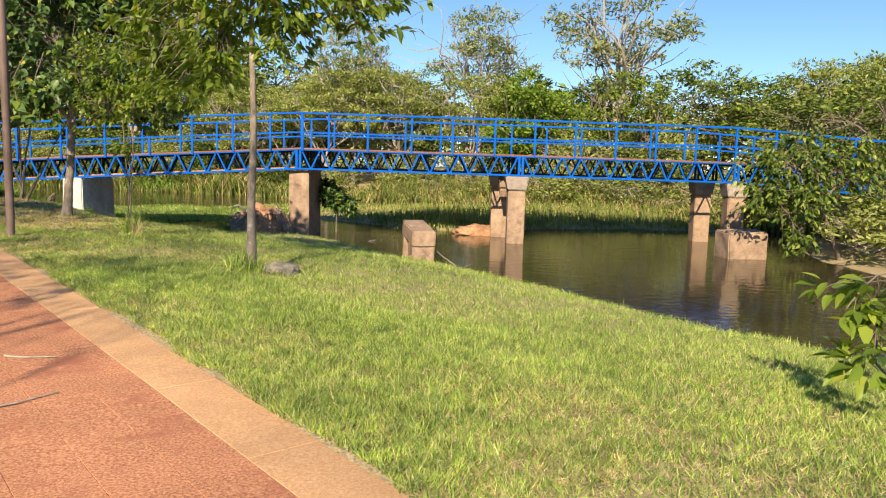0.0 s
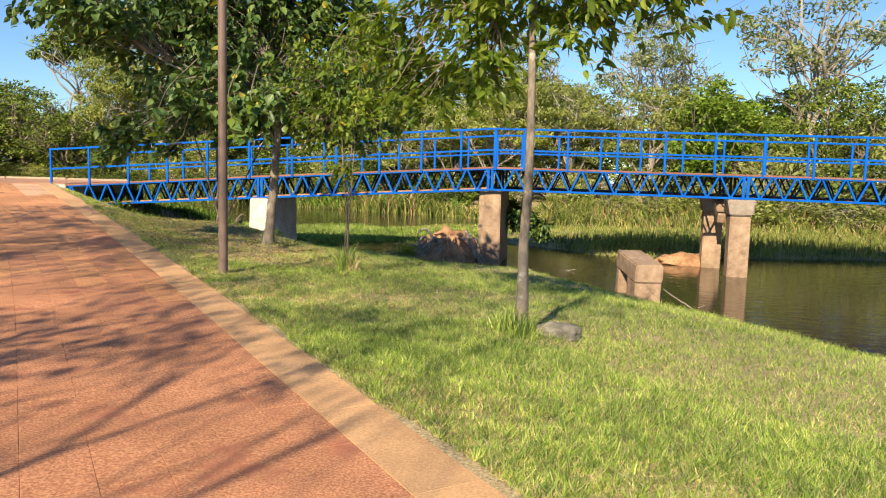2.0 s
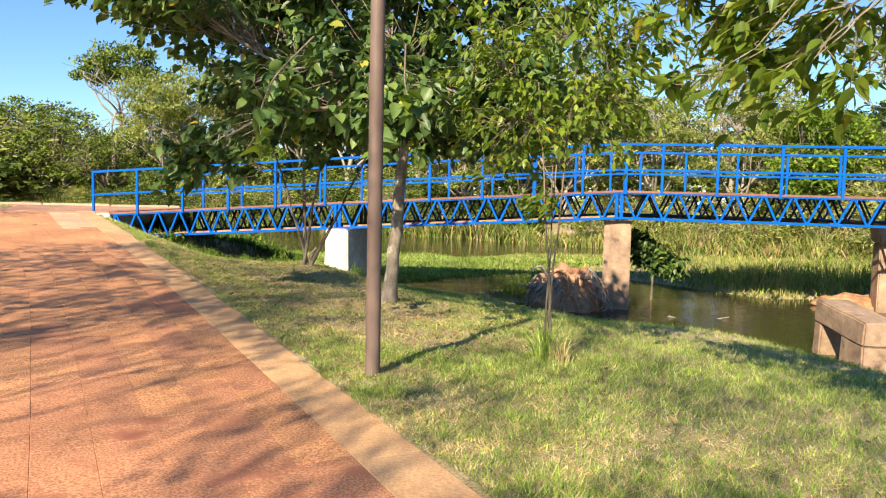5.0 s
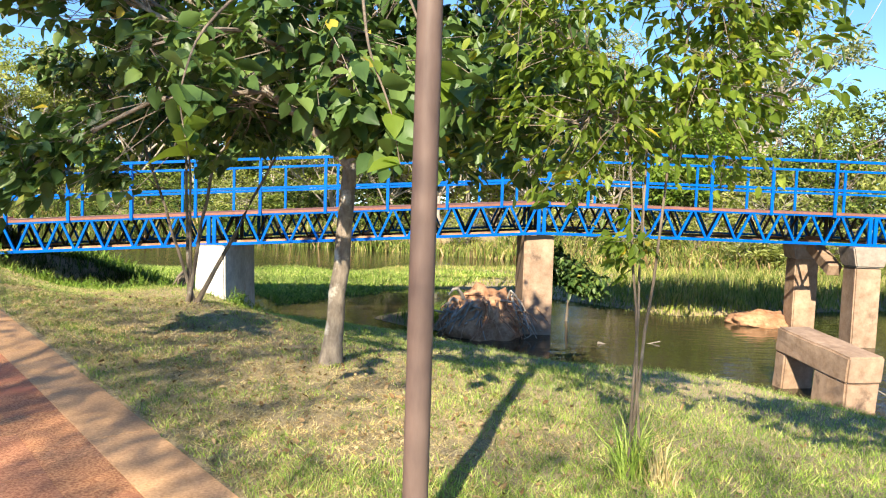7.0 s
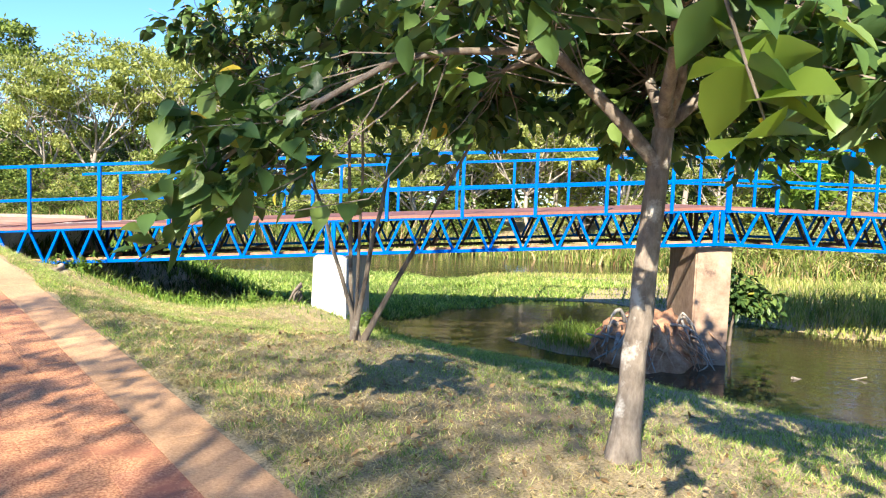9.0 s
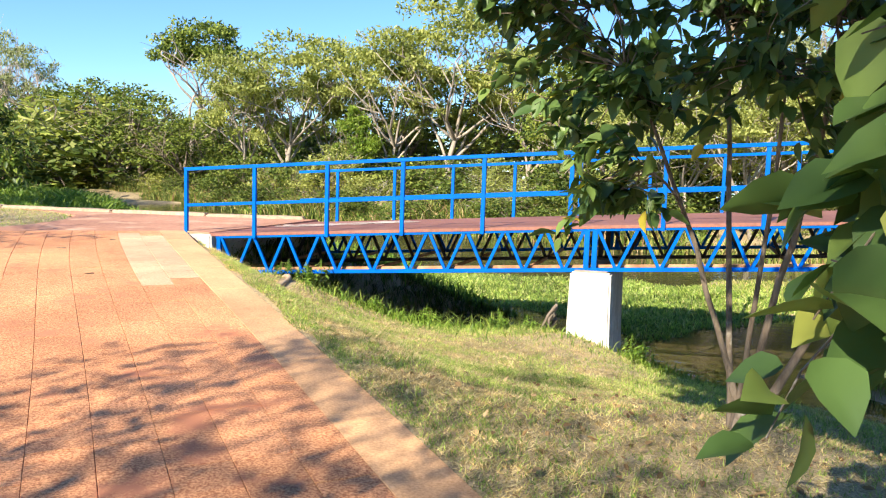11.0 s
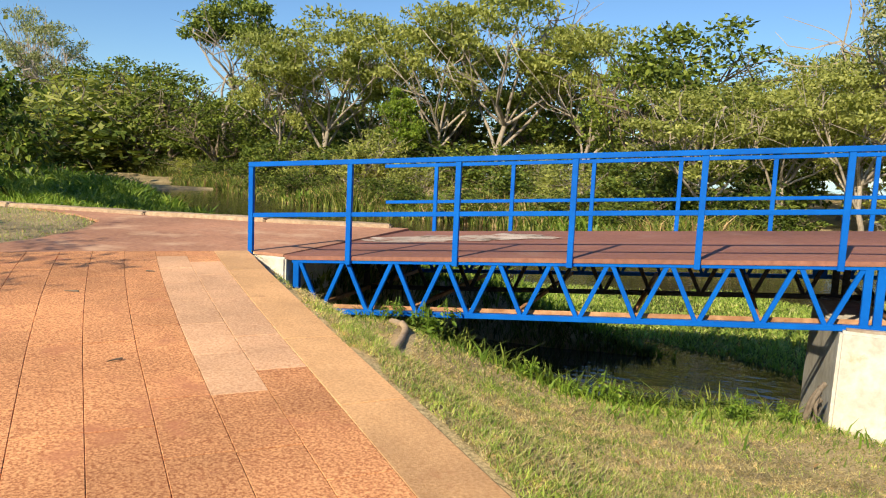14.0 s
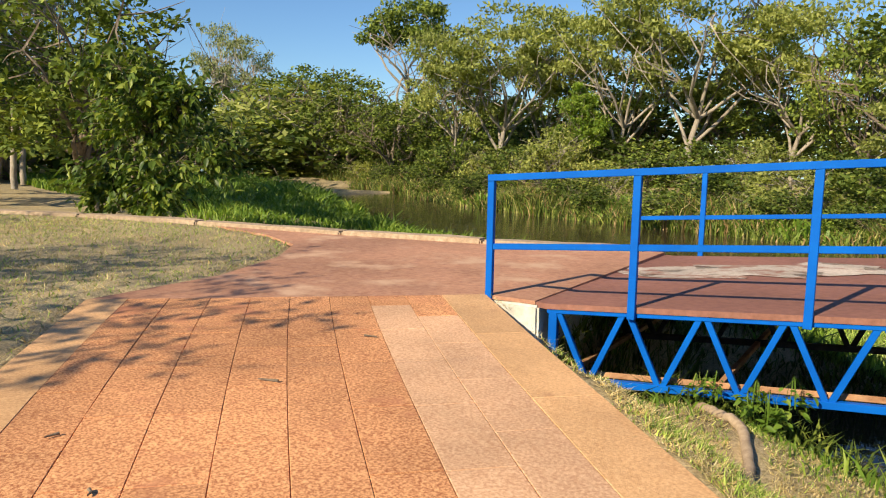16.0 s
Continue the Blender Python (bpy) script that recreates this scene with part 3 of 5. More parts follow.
def build_piers():
    for k, x in enumerate((-12.02, -4.86, 2.40, 9.8)):
        top, y = chord_z(x) - TRUSS_H - 0.035, side_y(x)
        if k == 0:
            p = thing("bridge_pier", "tapered whitewashed concrete wall pier under the bridge", "pier", "bridge piers", (x, y, 0))
            part("wall", pier_block(0.62, 2.3, top, -1.6, 0.16, M_WHITE), M_WHITE, p).location.y = 1.0
        elif k == 1:
            p = thing("bridge_pier", "mud-stained concrete wall pier standing in the water", "pier", "bridge piers", (x, y, 0))
            part("wall", pier_block(0.66, 2.4, top, -2.4, 0.04, M_RUST), M_RUST, p).location.y = 1.35
        if k < 2:
            for o in (0.0, 2.0):
                part("bearing_pad", box_bm(0.5, 0.22, 0.03, 0.006, (0, 0, top + 0.013)), M_CONC, p, "thin concrete bearing pad").location.y = o + 0.25 * k
        else:
            p = thing("bridge_pier", "stained concrete pier of two capped columns in water", "pier", "bridge piers", (x, y, 0))
            for o, ox in ((0.10, 0.0), (2.15, -0.42)):
                c = part("column", pier_block(0.56, 0.58, top - 0.45, -2.4, 0.0, M_CONC), M_RUST, p)
                c.location.xy = ox, o
                bm = box_bm(0.78, 0.72, 0.45, 0.03, (0, 0, top - 0.225), 2)
                for v in bm.verts:
                    if v.co.z < top - 0.3:
                        v.co.x *= 0.80
                part("cap", bm, M_CONC, p).location.xy = ox, o
            if k == 2:
                s = part("prop_slab", box_bm(0.3, 1.5, 0.28, 0.02), M_RUST, p, "tilted concrete slab leaning between columns")
                s.matrix_local = pose(-0.35, 1.3, top - 0.30, 24, 0, 0)
    # abutment at the plaza
    a = thing("bridge_abutment", "rough whitewashed concrete abutment at the bridge end", "abutment")
    bm = box_bm(0.72, BRIDGE_W + 0.1, 2.3, 0.025, (0, 0, -1.15), 2)
    rough_up(bm, 0.02, 3.0, 4)
    part("block", bm, M_WHITE, a).matrix_local = pose(-18.96, 23.97 + (BRIDGE_W + 0.1) / 2, 0.758, 0, 0, 1.0)


build_piers()


# ---- plants: builders ----
def leaf_mesh(rng, centres, heading, size, wide=0.42, near=True, droop=0.5):
    """One folded leaf per centre: six points with a midrib near by, four far off."""
    n = len(centres)
    size = np.broadcast_to(size, n) * rng.uniform(0.65, 1.25, n)
    a = heading + rng.normal(0, 0.9, n)
    tilt = rng.normal(-droop, 0.45 if near else 0.8, n)
    f = np.stack([np.cos(a) * np.cos(tilt), np.sin(a) * np.cos(tilt), np.sin(tilt)], -1)
    loose = 0.5 if near else 1.1
    up = np.stack([rng.normal(0, loose, n), rng.normal(0, loose, n), np.ones(n)], -1)
    side = np.cross(f, up)
    side /= np.linalg.norm(side, axis=1)[:, None] + 1e-9
    nor = np.cross(side, f)
    L, W = size[:, None], (size * wide)[:, None]
    b = centres
    if near:
        curl = rng.uniform(0.05, 0.28, n)[:, None]
        rows = []
        for along, half, fold in ((0.10, 0.30, 0.10), (0.34, 0.50, 0.17), (0.62, 0.40, 0.13), (0.85, 0.17, 0.05)):
            mid = b + f * L * along - nor * L * curl * along * along
            rows += [mid - side * W * half + nor * W * fold, mid + side * W * half + nor * W * fold]
        ribs = [b + f * L * 0.48 - nor * L * curl * 0.23, b + f * L - nor * L * curl]
        v = np.stack([b, *rows, *ribs], 1).reshape(-1, 3)
        k = np.arange(n)[:, None] * 11
        t = np.concatenate([k + tri for tri in ([0, 9, 1], [1, 9, 3], [3, 9, 5], [5, 9, 7], [7, 9, 10], [0, 2, 9], [2, 4, 9], [4, 6, 9], [6, 8, 9], [8, 10, 9])])
    else:
        v = np.stack([b, b + f * L * 0.5 - side * W * 0.5, b + f * L, b + f * L * 0.5 + side * W * 0.5], 1).reshape(-1, 3)
        k = np.arange(n)[:, None] * 4
        t = np.concatenate([k + [0, 2, 1], k + [0, 3, 2]])
    return v, t


def in_ball(rng, n, centre, radii, shell=0.55):
    d = rng.normal(size=(n, 3))
    d /= np.linalg.norm(d, axis=1)[:, None]
    r = rng.uniform(0, 1, n) ** shell
    return np.asarray(centre) + d * r[:, None] * np.asarray(radii)


def bent(a, b, rng, sag=0.08, count=6, jitter=0.012):
    t = np.linspace(0, 1, count)[:, None]
    a, b = np.asarray(a, float), np.asarray(b, float)
    reach = np.linalg.norm(b - a)
    off = rng.normal(0, sag * reach, 3)
    return a + (b - a) * t + off * np.sin(t * math.pi) + rng.normal(0, jitter * reach, (count, 3)) * np.sin(t * math.pi)


def broad_tree(name, label, base, stems, clumps, leaf, per_spray, leaf_mat, bark, seed, wide=0.5, category="tree", droop=0.5, twig_r=0.006):
    """A near tree. stems: (top offset, foot radius, top radius); clumps: (centre, radii, sprays, stem)."""
    rng = np.random.default_rng(seed)
    x, y = base
    z = gz(x, y) - 0.05
    t = thing(name, label, category, at=(x, y, z))
    tops = []
    for k, (top, r0, r1) in enumerate(stems):
        foot = (0.0, 0.0, 0.0) if len(stems) == 1 else (0.06 * math.cos(k * 2.1), 0.06 * math.sin(k * 2.1), 0.0)
        pts = bent(foot, top, rng, 0.008, 10, 0.003)
        rad = np.linspace(r0, r1, 10)
        rad[0] *= 1.45
        rad[1] *= 1.12
        solid("trunk" if len(stems) == 1 else "stem", *tube(pts, rad, 10), bark, t, smooth=True)
        tops.append((pts, r1))
    twigs, leaves, limbs = [], [], []
    for centre, radii, sprays, stem in clumps:
        pts, r1 = tops[stem]
        c = np.array(centre, float)
        low = len(stems) > 1 and c[2] < pts[-1][2] * 0.9
        start = pts[int(np.argmin(np.abs(pts[:, 2] - max(c[2] - 0.3, 0.4))))] if low else pts[-1 if len(clumps) < 2 else -1 - int(rng.integers(0, 2))]
        root = r1 * 0.75
        if len(stems) == 1 and len(limbs) > 4:
            forks = [q[k] for q in limbs[:5] for k in (3, 4, 5)]
            start = min(forks, key=lambda q: float(np.linalg.norm(q - c)) + 2.0 * max(0.0, float(q[2] - c[2])))
            root = r1 * 0.36
        limb = bent(start, c, rng, 0.07, 7)
        limb[:, 2] += np.sin(np.linspace(0, math.pi, 7)) * 0.18 * max(0.0, min(1.5, 3.4 - c[2]))
        solid("limb", *tube(limb, np.linspace(root, max(r1 * 0.18, 0.006), 7), 7), bark, t, smooth=True)
        limbs.append(limb)
        ends = in_ball(rng, sprays, c, radii, 0.5)
        for e in ends:
            s = limb[rng.integers(2, 7)]
            twig = bent(s, e, rng, 0.12, 5)
            twigs.append(tube(twig, np.linspace(twig_r, twig_r * 0.35, 5), 3))
            m = per_spray
            u = rng.uniform(0.45, 1.0, m)
            i = np.clip((u * 4).astype(int), 0, 3)
            q = twig[i] + (twig[i + 1] - twig[i]) * ((u * 4 - i)[:, None]) + rng.normal(0, 0.035, (m, 3))
            d = e - s
            leaves.append(leaf_mesh(rng, q, np.full(m, math.atan2(d[1], d[0])), leaf, wide, True, droop))
    tagged(solid("twig", *joined(twigs), bark, t), kind="stuff")
    solid("crown", *joined(leaves), leaf_mat, t, smooth=True)
    return t


def far_tree(name, label, limbs, clumps, leaf, count, leaf_mat, bark, seed, height, trunk_r, fork, spread, wide=0.5, category="tree"):
    """A far tree built about its own foot, to be copied. clumps: (centre, radii, share)."""
    rng = np.random.default_rng(seed)
    t = thing(name, label, category)
    trunk = bent((0, 0, -0.4), (rng.normal(0, 0.3), rng.normal(0, 0.3), fork), rng, 0.05, 6)
    solid("trunk", *tube(trunk, np.linspace(trunk_r, trunk_r * 0.7, 6), 8), bark, t, smooth=True)
    twigs = []
    for k in range(limbs):
        a = k * 2.4 + rng.normal(0, 0.3)
        end = (math.cos(a) * spread * rng.uniform(0.5, 1), math.sin(a) * spread * rng.uniform(0.5, 1), height * rng.uniform(0.7, 0.95))
        limb = bent(trunk[-1 if k % 3 else 3], end, rng, 0.12, 7)
        solid("limb", *tube(limb, np.linspace(trunk_r * 0.55, trunk_r * 0.12, 7), 6), bark, t, smooth=True)
        for _ in range(7):
            twigs.append(tube(bent(limb[rng.integers(2, 7)], np.array(end) + rng.normal(0, 1.1, 3), rng, 0.15, 4), np.array([0.04, 0.03, 0.02, 0.01]) * min(1.0, trunk_r / 0.13), 3))
    tagged(solid("twig", *joined(twigs), bark, t), kind="stuff")
    vs = []
    for centre, radii, share in clumps:
        sub = max(8, int(share * 105))
        balls = in_ball(rng, sub, centre, radii, 0.4)
        m = int(count * share / sub)
        for c in balls:
            q = in_ball(rng, m, c, np.array(radii) * np.array((0.26, 0.26, 0.20)) + 0.10, 0.6)
            vs.append(leaf_mesh(rng, q, rng.uniform(0, 6.28, m), leaf, wide, False, 0.15))
    solid("crown", *joined(vs), leaf_mat, t)
    return t


def blades(rng, x, y, z, height, width, lean=0.35):
    """Grass blades, a triangle each."""
    n = len(x)
    a = rng.uniform(0, 6.283, n)
    l = rng.normal(0, lean, (n, 2)) * height[:, None]
    p = np.stack([x, y, z - 0.01], -1)
    s = np.stack([np.cos(a), np.sin(a), np.zeros(n)], -1) * (width * 0.5)[:, None]
    tip = p + np.stack([l[:, 0], l[:, 1], height], -1)
    return np.stack([p - s, p + s, tip], 1).reshape(-1, 3), np.arange(3 * n).reshape(-1, 3)


def long_blades(rng, x, y, z, height, width, lean=0.35):
    """Reeds: bent blades of four points."""
    n = len(x)
    a = rng.uniform(0, 6.283, n)
    l = rng.normal(0, lean, (n, 2)) * height[:, None]
    p = np.stack([x, y, z - 0.02], -1)
    s = np.stack([np.cos(a), np.sin(a), np.zeros(n)], -1) * (width * 0.5)[:, None]
    mid = p + np.stack([l[:, 0] * 0.35, l[:, 1] * 0.35, height * 0.6], -1)
    tip = p + np.stack([l[:, 0], l[:, 1], height * rng.uniform(0.75, 1.0, n)], -1)
    v = np.stack([p - s, p + s, mid + s * 0.8, mid - s * 0.8, tip], 1).reshape(-1, 3)
    k = np.arange(n)[:, None] * 5
    return v, np.concatenate([k + [0, 1, 2], k + [0, 2, 3], k + [3, 2, 4]])


# ---- trees on the bank ----
broad_tree("young_tree", "slender young tree with sparse light green leaves on the bank", (-2.55, 9.9), [((0.03, 0.05, 4.3), 0.058, 0.026)],
           [((-0.5, 0.2, 3.1), (0.8, 0.8, 0.6), 40, 0), ((0.7, -0.1, 3.2), (0.9, 0.8, 0.6), 40, 0), ((0.0, 0.4, 4.3), (1.1, 1.0, 0.7), 50, 0), ((0.2, -0.5, 3.7), (0.9, 0.7, 0.6), 40, 0),
            ((-1.1, 0.5, 3.6), (0.9, 0.8, 0.7), 40, 0), ((-1.9, 1.2, 3.0), (0.8, 0.7, 0.6), 30, 0), ((1.5, 0.3, 3.7), (0.9, 0.8, 0.6), 34, 0), ((-0.6, 0.3, 2.5), (0.6, 0.6, 0.4), 24, 0), ((-1.3, 1.1, 2.6), (0.7, 0.7, 0.5), 26, 0)], 0.15, 14, M_LEAF_LIGHT, M_MOTTLED, 11, 0.42)
UPPER_CROWN = [((-1.3, -0.4, 3.3), (1.3, 1.2, 0.8), 42, 0), ((1.2, 0.3, 3.2), (1.3, 1.2, 0.9), 76, 0), ((0.1, 1.3, 3.4), (1.3, 1.2, 0.9), 50, 0), ((0.2, -1.3, 3.1), (1.2, 1.1, 0.7), 40, 0),
               ((-0.3, 0.2, 4.4), (1.8, 1.7, 1.0), 115, 0), ((-1.7, 0.6, 4.6), (1.3, 1.2, 0.8), 70, 0), ((-1.1, 0.0, 4.7), (1.6, 1.3, 0.8), 100, 0), ((0.9, 0.1, 4.7), (1.4, 1.3, 0.8), 90, 0), ((-2.4, 1.0, 4.3), (1.1, 1.0, 0.8), 60, 0), ((-2.7, 0.0, 4.5), (1.1, 1.0, 0.7), 50, 0), ((-3.5, -1.0, 4.2), (1.1, 1.0, 0.6), 62, 0), ((-2.4, -1.7, 4.2), (1.0, 1.0, 0.6), 54, 0), ((-3.7, 0.6, 4.3), (1.0, 1.0, 0.7), 54, 0), ((1.6, 0.9, 4.2), (1.2, 1.2, 0.9), 50, 0)]
LOWER_CROWN = [((-1.3, 1.3, 2.5), (1.0, 0.8, 0.6), 46, 0), ((0.2, 1.5, 2.5), (1.0, 0.8, 0.6), 50, 0), ((0.0, 0.8, 3.1), (1.5, 0.9, 0.6), 66, 0), ((-2.3, 0.6, 3.2), (1.0, 1.0, 0.7), 14, 0), ((-2.4, -1.15, 1.85), (0.5, 0.5, 0.6), 22, 0), ((0.7, -2.3, 2.25), (0.75, 0.55, 0.42), 34, 0), ((2.3, -0.6, 2.7), (0.9, 0.8, 0.9), 50, 0),
               ((-1.0, -2.0, 2.75), (0.9, 0.7, 0.45), 12, 0), ((1.3, 1.6, 2.4), (0.9, 0.9, 0.6), 40, 0), ((1.7, -1.5, 2.5), (0.7, 0.6, 0.6), 34, 0)]
shade_tree = broad_tree("shade_tree", "broad-leaved shade tree with dense dark green crown", (-7.86, 15.62), [((0.16, 0.08, 2.25), 0.092, 0.070)], UPPER_CROWN + LOWER_CROWN, 0.17, 14, M_LEAF_DARK, M_MOTTLED, 12, 0.64)


def hanging_branch(tree, line, leaf, count, seed):
    """A low twig of a tree, hanging over the bank and ending in a spray of large leaves."""
    rng = np.random.default_rng(seed)
    pts = np.array(line, float) - np.array(tree.location)
    t = np.linspace(0, len(pts) - 1, 14)
    fine = np.stack([np.interp(t, np.arange(len(pts)), pts[:, k]) for k in range(3)], -1)
    fine[1:-1] = (fine[:-2] + fine[1:-1] + fine[2:]) / 3
    solid("hanging_branch", *tube(fine, np.linspace(0.011, 0.003, 14), 6), M_BARK, tree, smooth=True)
    at = fine[np.clip((14 * rng.beta(4.0, 1.0, count)).astype(int), 3, 13)]
    heading = rng.uniform(0, math.tau, count)
    for q, a in zip(at, heading):
        solid("leaf", *leaf_mesh(rng, q[None], np.array([a]), leaf, 0.7, True, 0.3), M_LEAF_DARK if rng.random() < 0.4 else M_LEAF_LIGHT, tree, "large young light green leaf", smooth=True)


hanging_branch(shade_tree, [(-8.0, 13.3, 3.2), (-8.2, 12.75, 2.7), (-8.2, 12.45, 2.3), (-8.1, 12.35, 1.96)], 0.21, 17, 91)
hanging_branch(shade_tree, [(-7.3, 13.3, 3.1), (-7.16, 12.6, 2.6), (-7.0, 12.42, 2.25), (-6.94, 12.38, 1.95)], 0.20, 14, 92)
hanging_branch(shade_tree, [(-7.0, 13.3, 3.1), (-6.8, 12.6, 2.6), (-6.66, 12.45, 2.28)], 0.19, 10, 93)
broad_tree("many_stemmed_shrub", "small many-stemmed tree with spreading leafy branches", (-10.24, 18.27),
           [((-0.75, 0.1, 2.3), 0.024, 0.013), ((-0.2, 0.3, 2.6), 0.025, 0.014), ((0.45, -0.1, 2.6), 0.028, 0.015), ((1.15, 0.2, 2.2), 0.032, 0.015), ((0.1, -0.4, 2.2), 0.020, 0.012)],
           [((-0.9, 0.0, 2.5), (0.8, 0.8, 0.7), 40, 0), ((-0.1, 0.4, 3.1), (0.9, 0.9, 0.7), 40, 1), ((0.5, -0.2, 3.0), (0.9, 0.8, 0.7), 40, 2), ((1.3, 0.3, 2.6), (0.9, 0.8, 0.6), 36, 3), ((0.1, -0.7, 2.4), (0.8, 0.7, 0.6), 30, 4), ((-0.6, 0.3, 3.9), (1.1, 1.0, 0.8), 60, 1), ((-1.6, 0.2, 3.2), (0.9, 0.8, 0.8), 46, 0), ((0.7, 0.3, 3.8), (1.0, 0.9, 0.8), 46, 2), ((-1.0, -0.6, 1.75), (0.5, 0.5, 0.5), 16, 0)],
           0.15, 13, M_LEAF_DARK, M_BARK, 13, 0.55)
broad_tree("sapling", "thin sapling with small light green leaves in the grass", (-5.45, 13.0),
           [((-0.16, 0.05, 2.7), 0.011, 0.006), ((0.2, -0.05, 2.9), 0.012, 0.006), ((0.05, 0.2, 2.5), 0.010, 0.006)],
           [((-0.4, 0.1, 2.3), (0.8, 0.7, 0.8), 56, 0), ((0.5, 0.0, 2.6), (0.8, 0.7, 0.9), 60, 1), ((0.1, 0.2, 3.4), (1.0, 0.9, 0.8), 66, 1), ((0.0, 0.0, 1.6), (0.4, 0.35, 0.6), 9, 2), ((0.8, 0.3, 3.2), (0.8, 0.7, 0.7), 40, 1), ((-0.8, 0.2, 3.1), (0.7, 0.7, 0.7), 36, 0)],
           0.095, 13, M_LEAF_LIGHT, M_BARK, 14, 0.5, twig_r=0.004)
broad_tree("riverside_bush", "low bush with yellowing leaves beside the lawn", (3.35, 4.75),
           [((-0.2, 0.0, 0.7), 0.016, 0.009), ((0.2, 0.1, 0.8), 0.016, 0.009), ((-0.5, 0.05, 0.5), 0.013, 0.008)],
           [((-0.7, 0.1, 0.85), (0.35, 0.3, 0.18), 9, 0), ((0.4, 0.1, 1.0), (0.5, 0.5, 0.3), 16, 1), ((-0.55, 0.0, 0.5), (0.3, 0.3, 0.15), 6, 2)], 0.15, 8, M_LEAF_LIGHT, M_BARK, 15, 0.5, "bush", 0.35, 0.004)
river_bush = broad_tree("overhanging_bush", "leafy green bush overhanging the river beside the bridge", (11.9, 22.3), [((-0.9, -0.2, 1.7), 0.09, 0.05)],
           [((-1.6, -0.4, 2.0), (1.4, 1.2, 1.0), 100, 0), ((-2.9, -0.6, 1.8), (1.0, 0.9, 0.8), 60, 0), ((0.3, 0.0, 3.0), (1.6, 1.5, 1.1), 90, 0), ((-1.4, 0.2, 3.3), (1.4, 1.2, 0.8), 70, 0), ((-2.6, -0.3, 2.9), (0.9, 0.9, 0.5), 34, 0), ((1.6, -0.3, 1.6), (1.3, 1.2, 1.2), 60, 0), ((-1.7, -0.8, 0.6), (0.8, 0.8, 0.5), 26, 0)],
           0.20, 10, M_LEAF_BUSH, M_BARK, 16, 0.45, "bush")
copy_thing(river_bush, pose(12.4, 27.2, gz(12.4, 27.2) - 0.1, 0, 0, 140) @ Matrix.Diagonal((0.95, 0.95, 0.8, 1)))
broad_tree("plaza_bush", "large dense bush with glossy leaves and pale tips behind the kerb", (-29.7, 28.1),
           [((-0.5, 0, 1.6), 0.05, 0.03), ((0.3, 0.2, 2.2), 0.06, 0.03), ((0.7, -0.2, 1.3), 0.04, 0.02)],
           [((-0.7, -0.4, 1.2), (1.2, 1.1, 1.0), 90, 0), ((0.7, -0.3, 1.3), (1.2, 1.1, 1.0), 90, 2), ((0.0, 0.2, 2.8), (1.5, 1.3, 1.0), 120, 1), ((-0.4, -0.3, 3.7), (1.2, 1.1, 0.7), 80, 1), ((1.0, 0.3, 3.2), (1.0, 1.0, 0.8), 60, 1), ((-1.3, 0.3, 2.6), (0.9, 0.9, 0.8), 50, 0), ((1.6, 0.8, 2.0), (0.9, 0.9, 1.0), 50, 2)],
           0.19, 12, M_LEAF_BUSH, M_BARK, 17, 0.5, "bush")

broad_tree("pier_bush", "dark leafy bush growing beside the bridge pier", (-3.95, 27.4), [((0.1, -0.3, 2.5), 0.05, 0.03)],
           [((0.0, -0.4, 2.9), (0.7, 0.6, 0.5), 50, 0), ((0.5, -0.6, 2.6), (0.6, 0.5, 0.45), 40, 0), ((-0.4, 0.2, 3.2), (0.7, 0.6, 0.4), 36, 0)], 0.17, 13, M_LEAF_DARK, M_BARK, 18, 0.55, "bush")

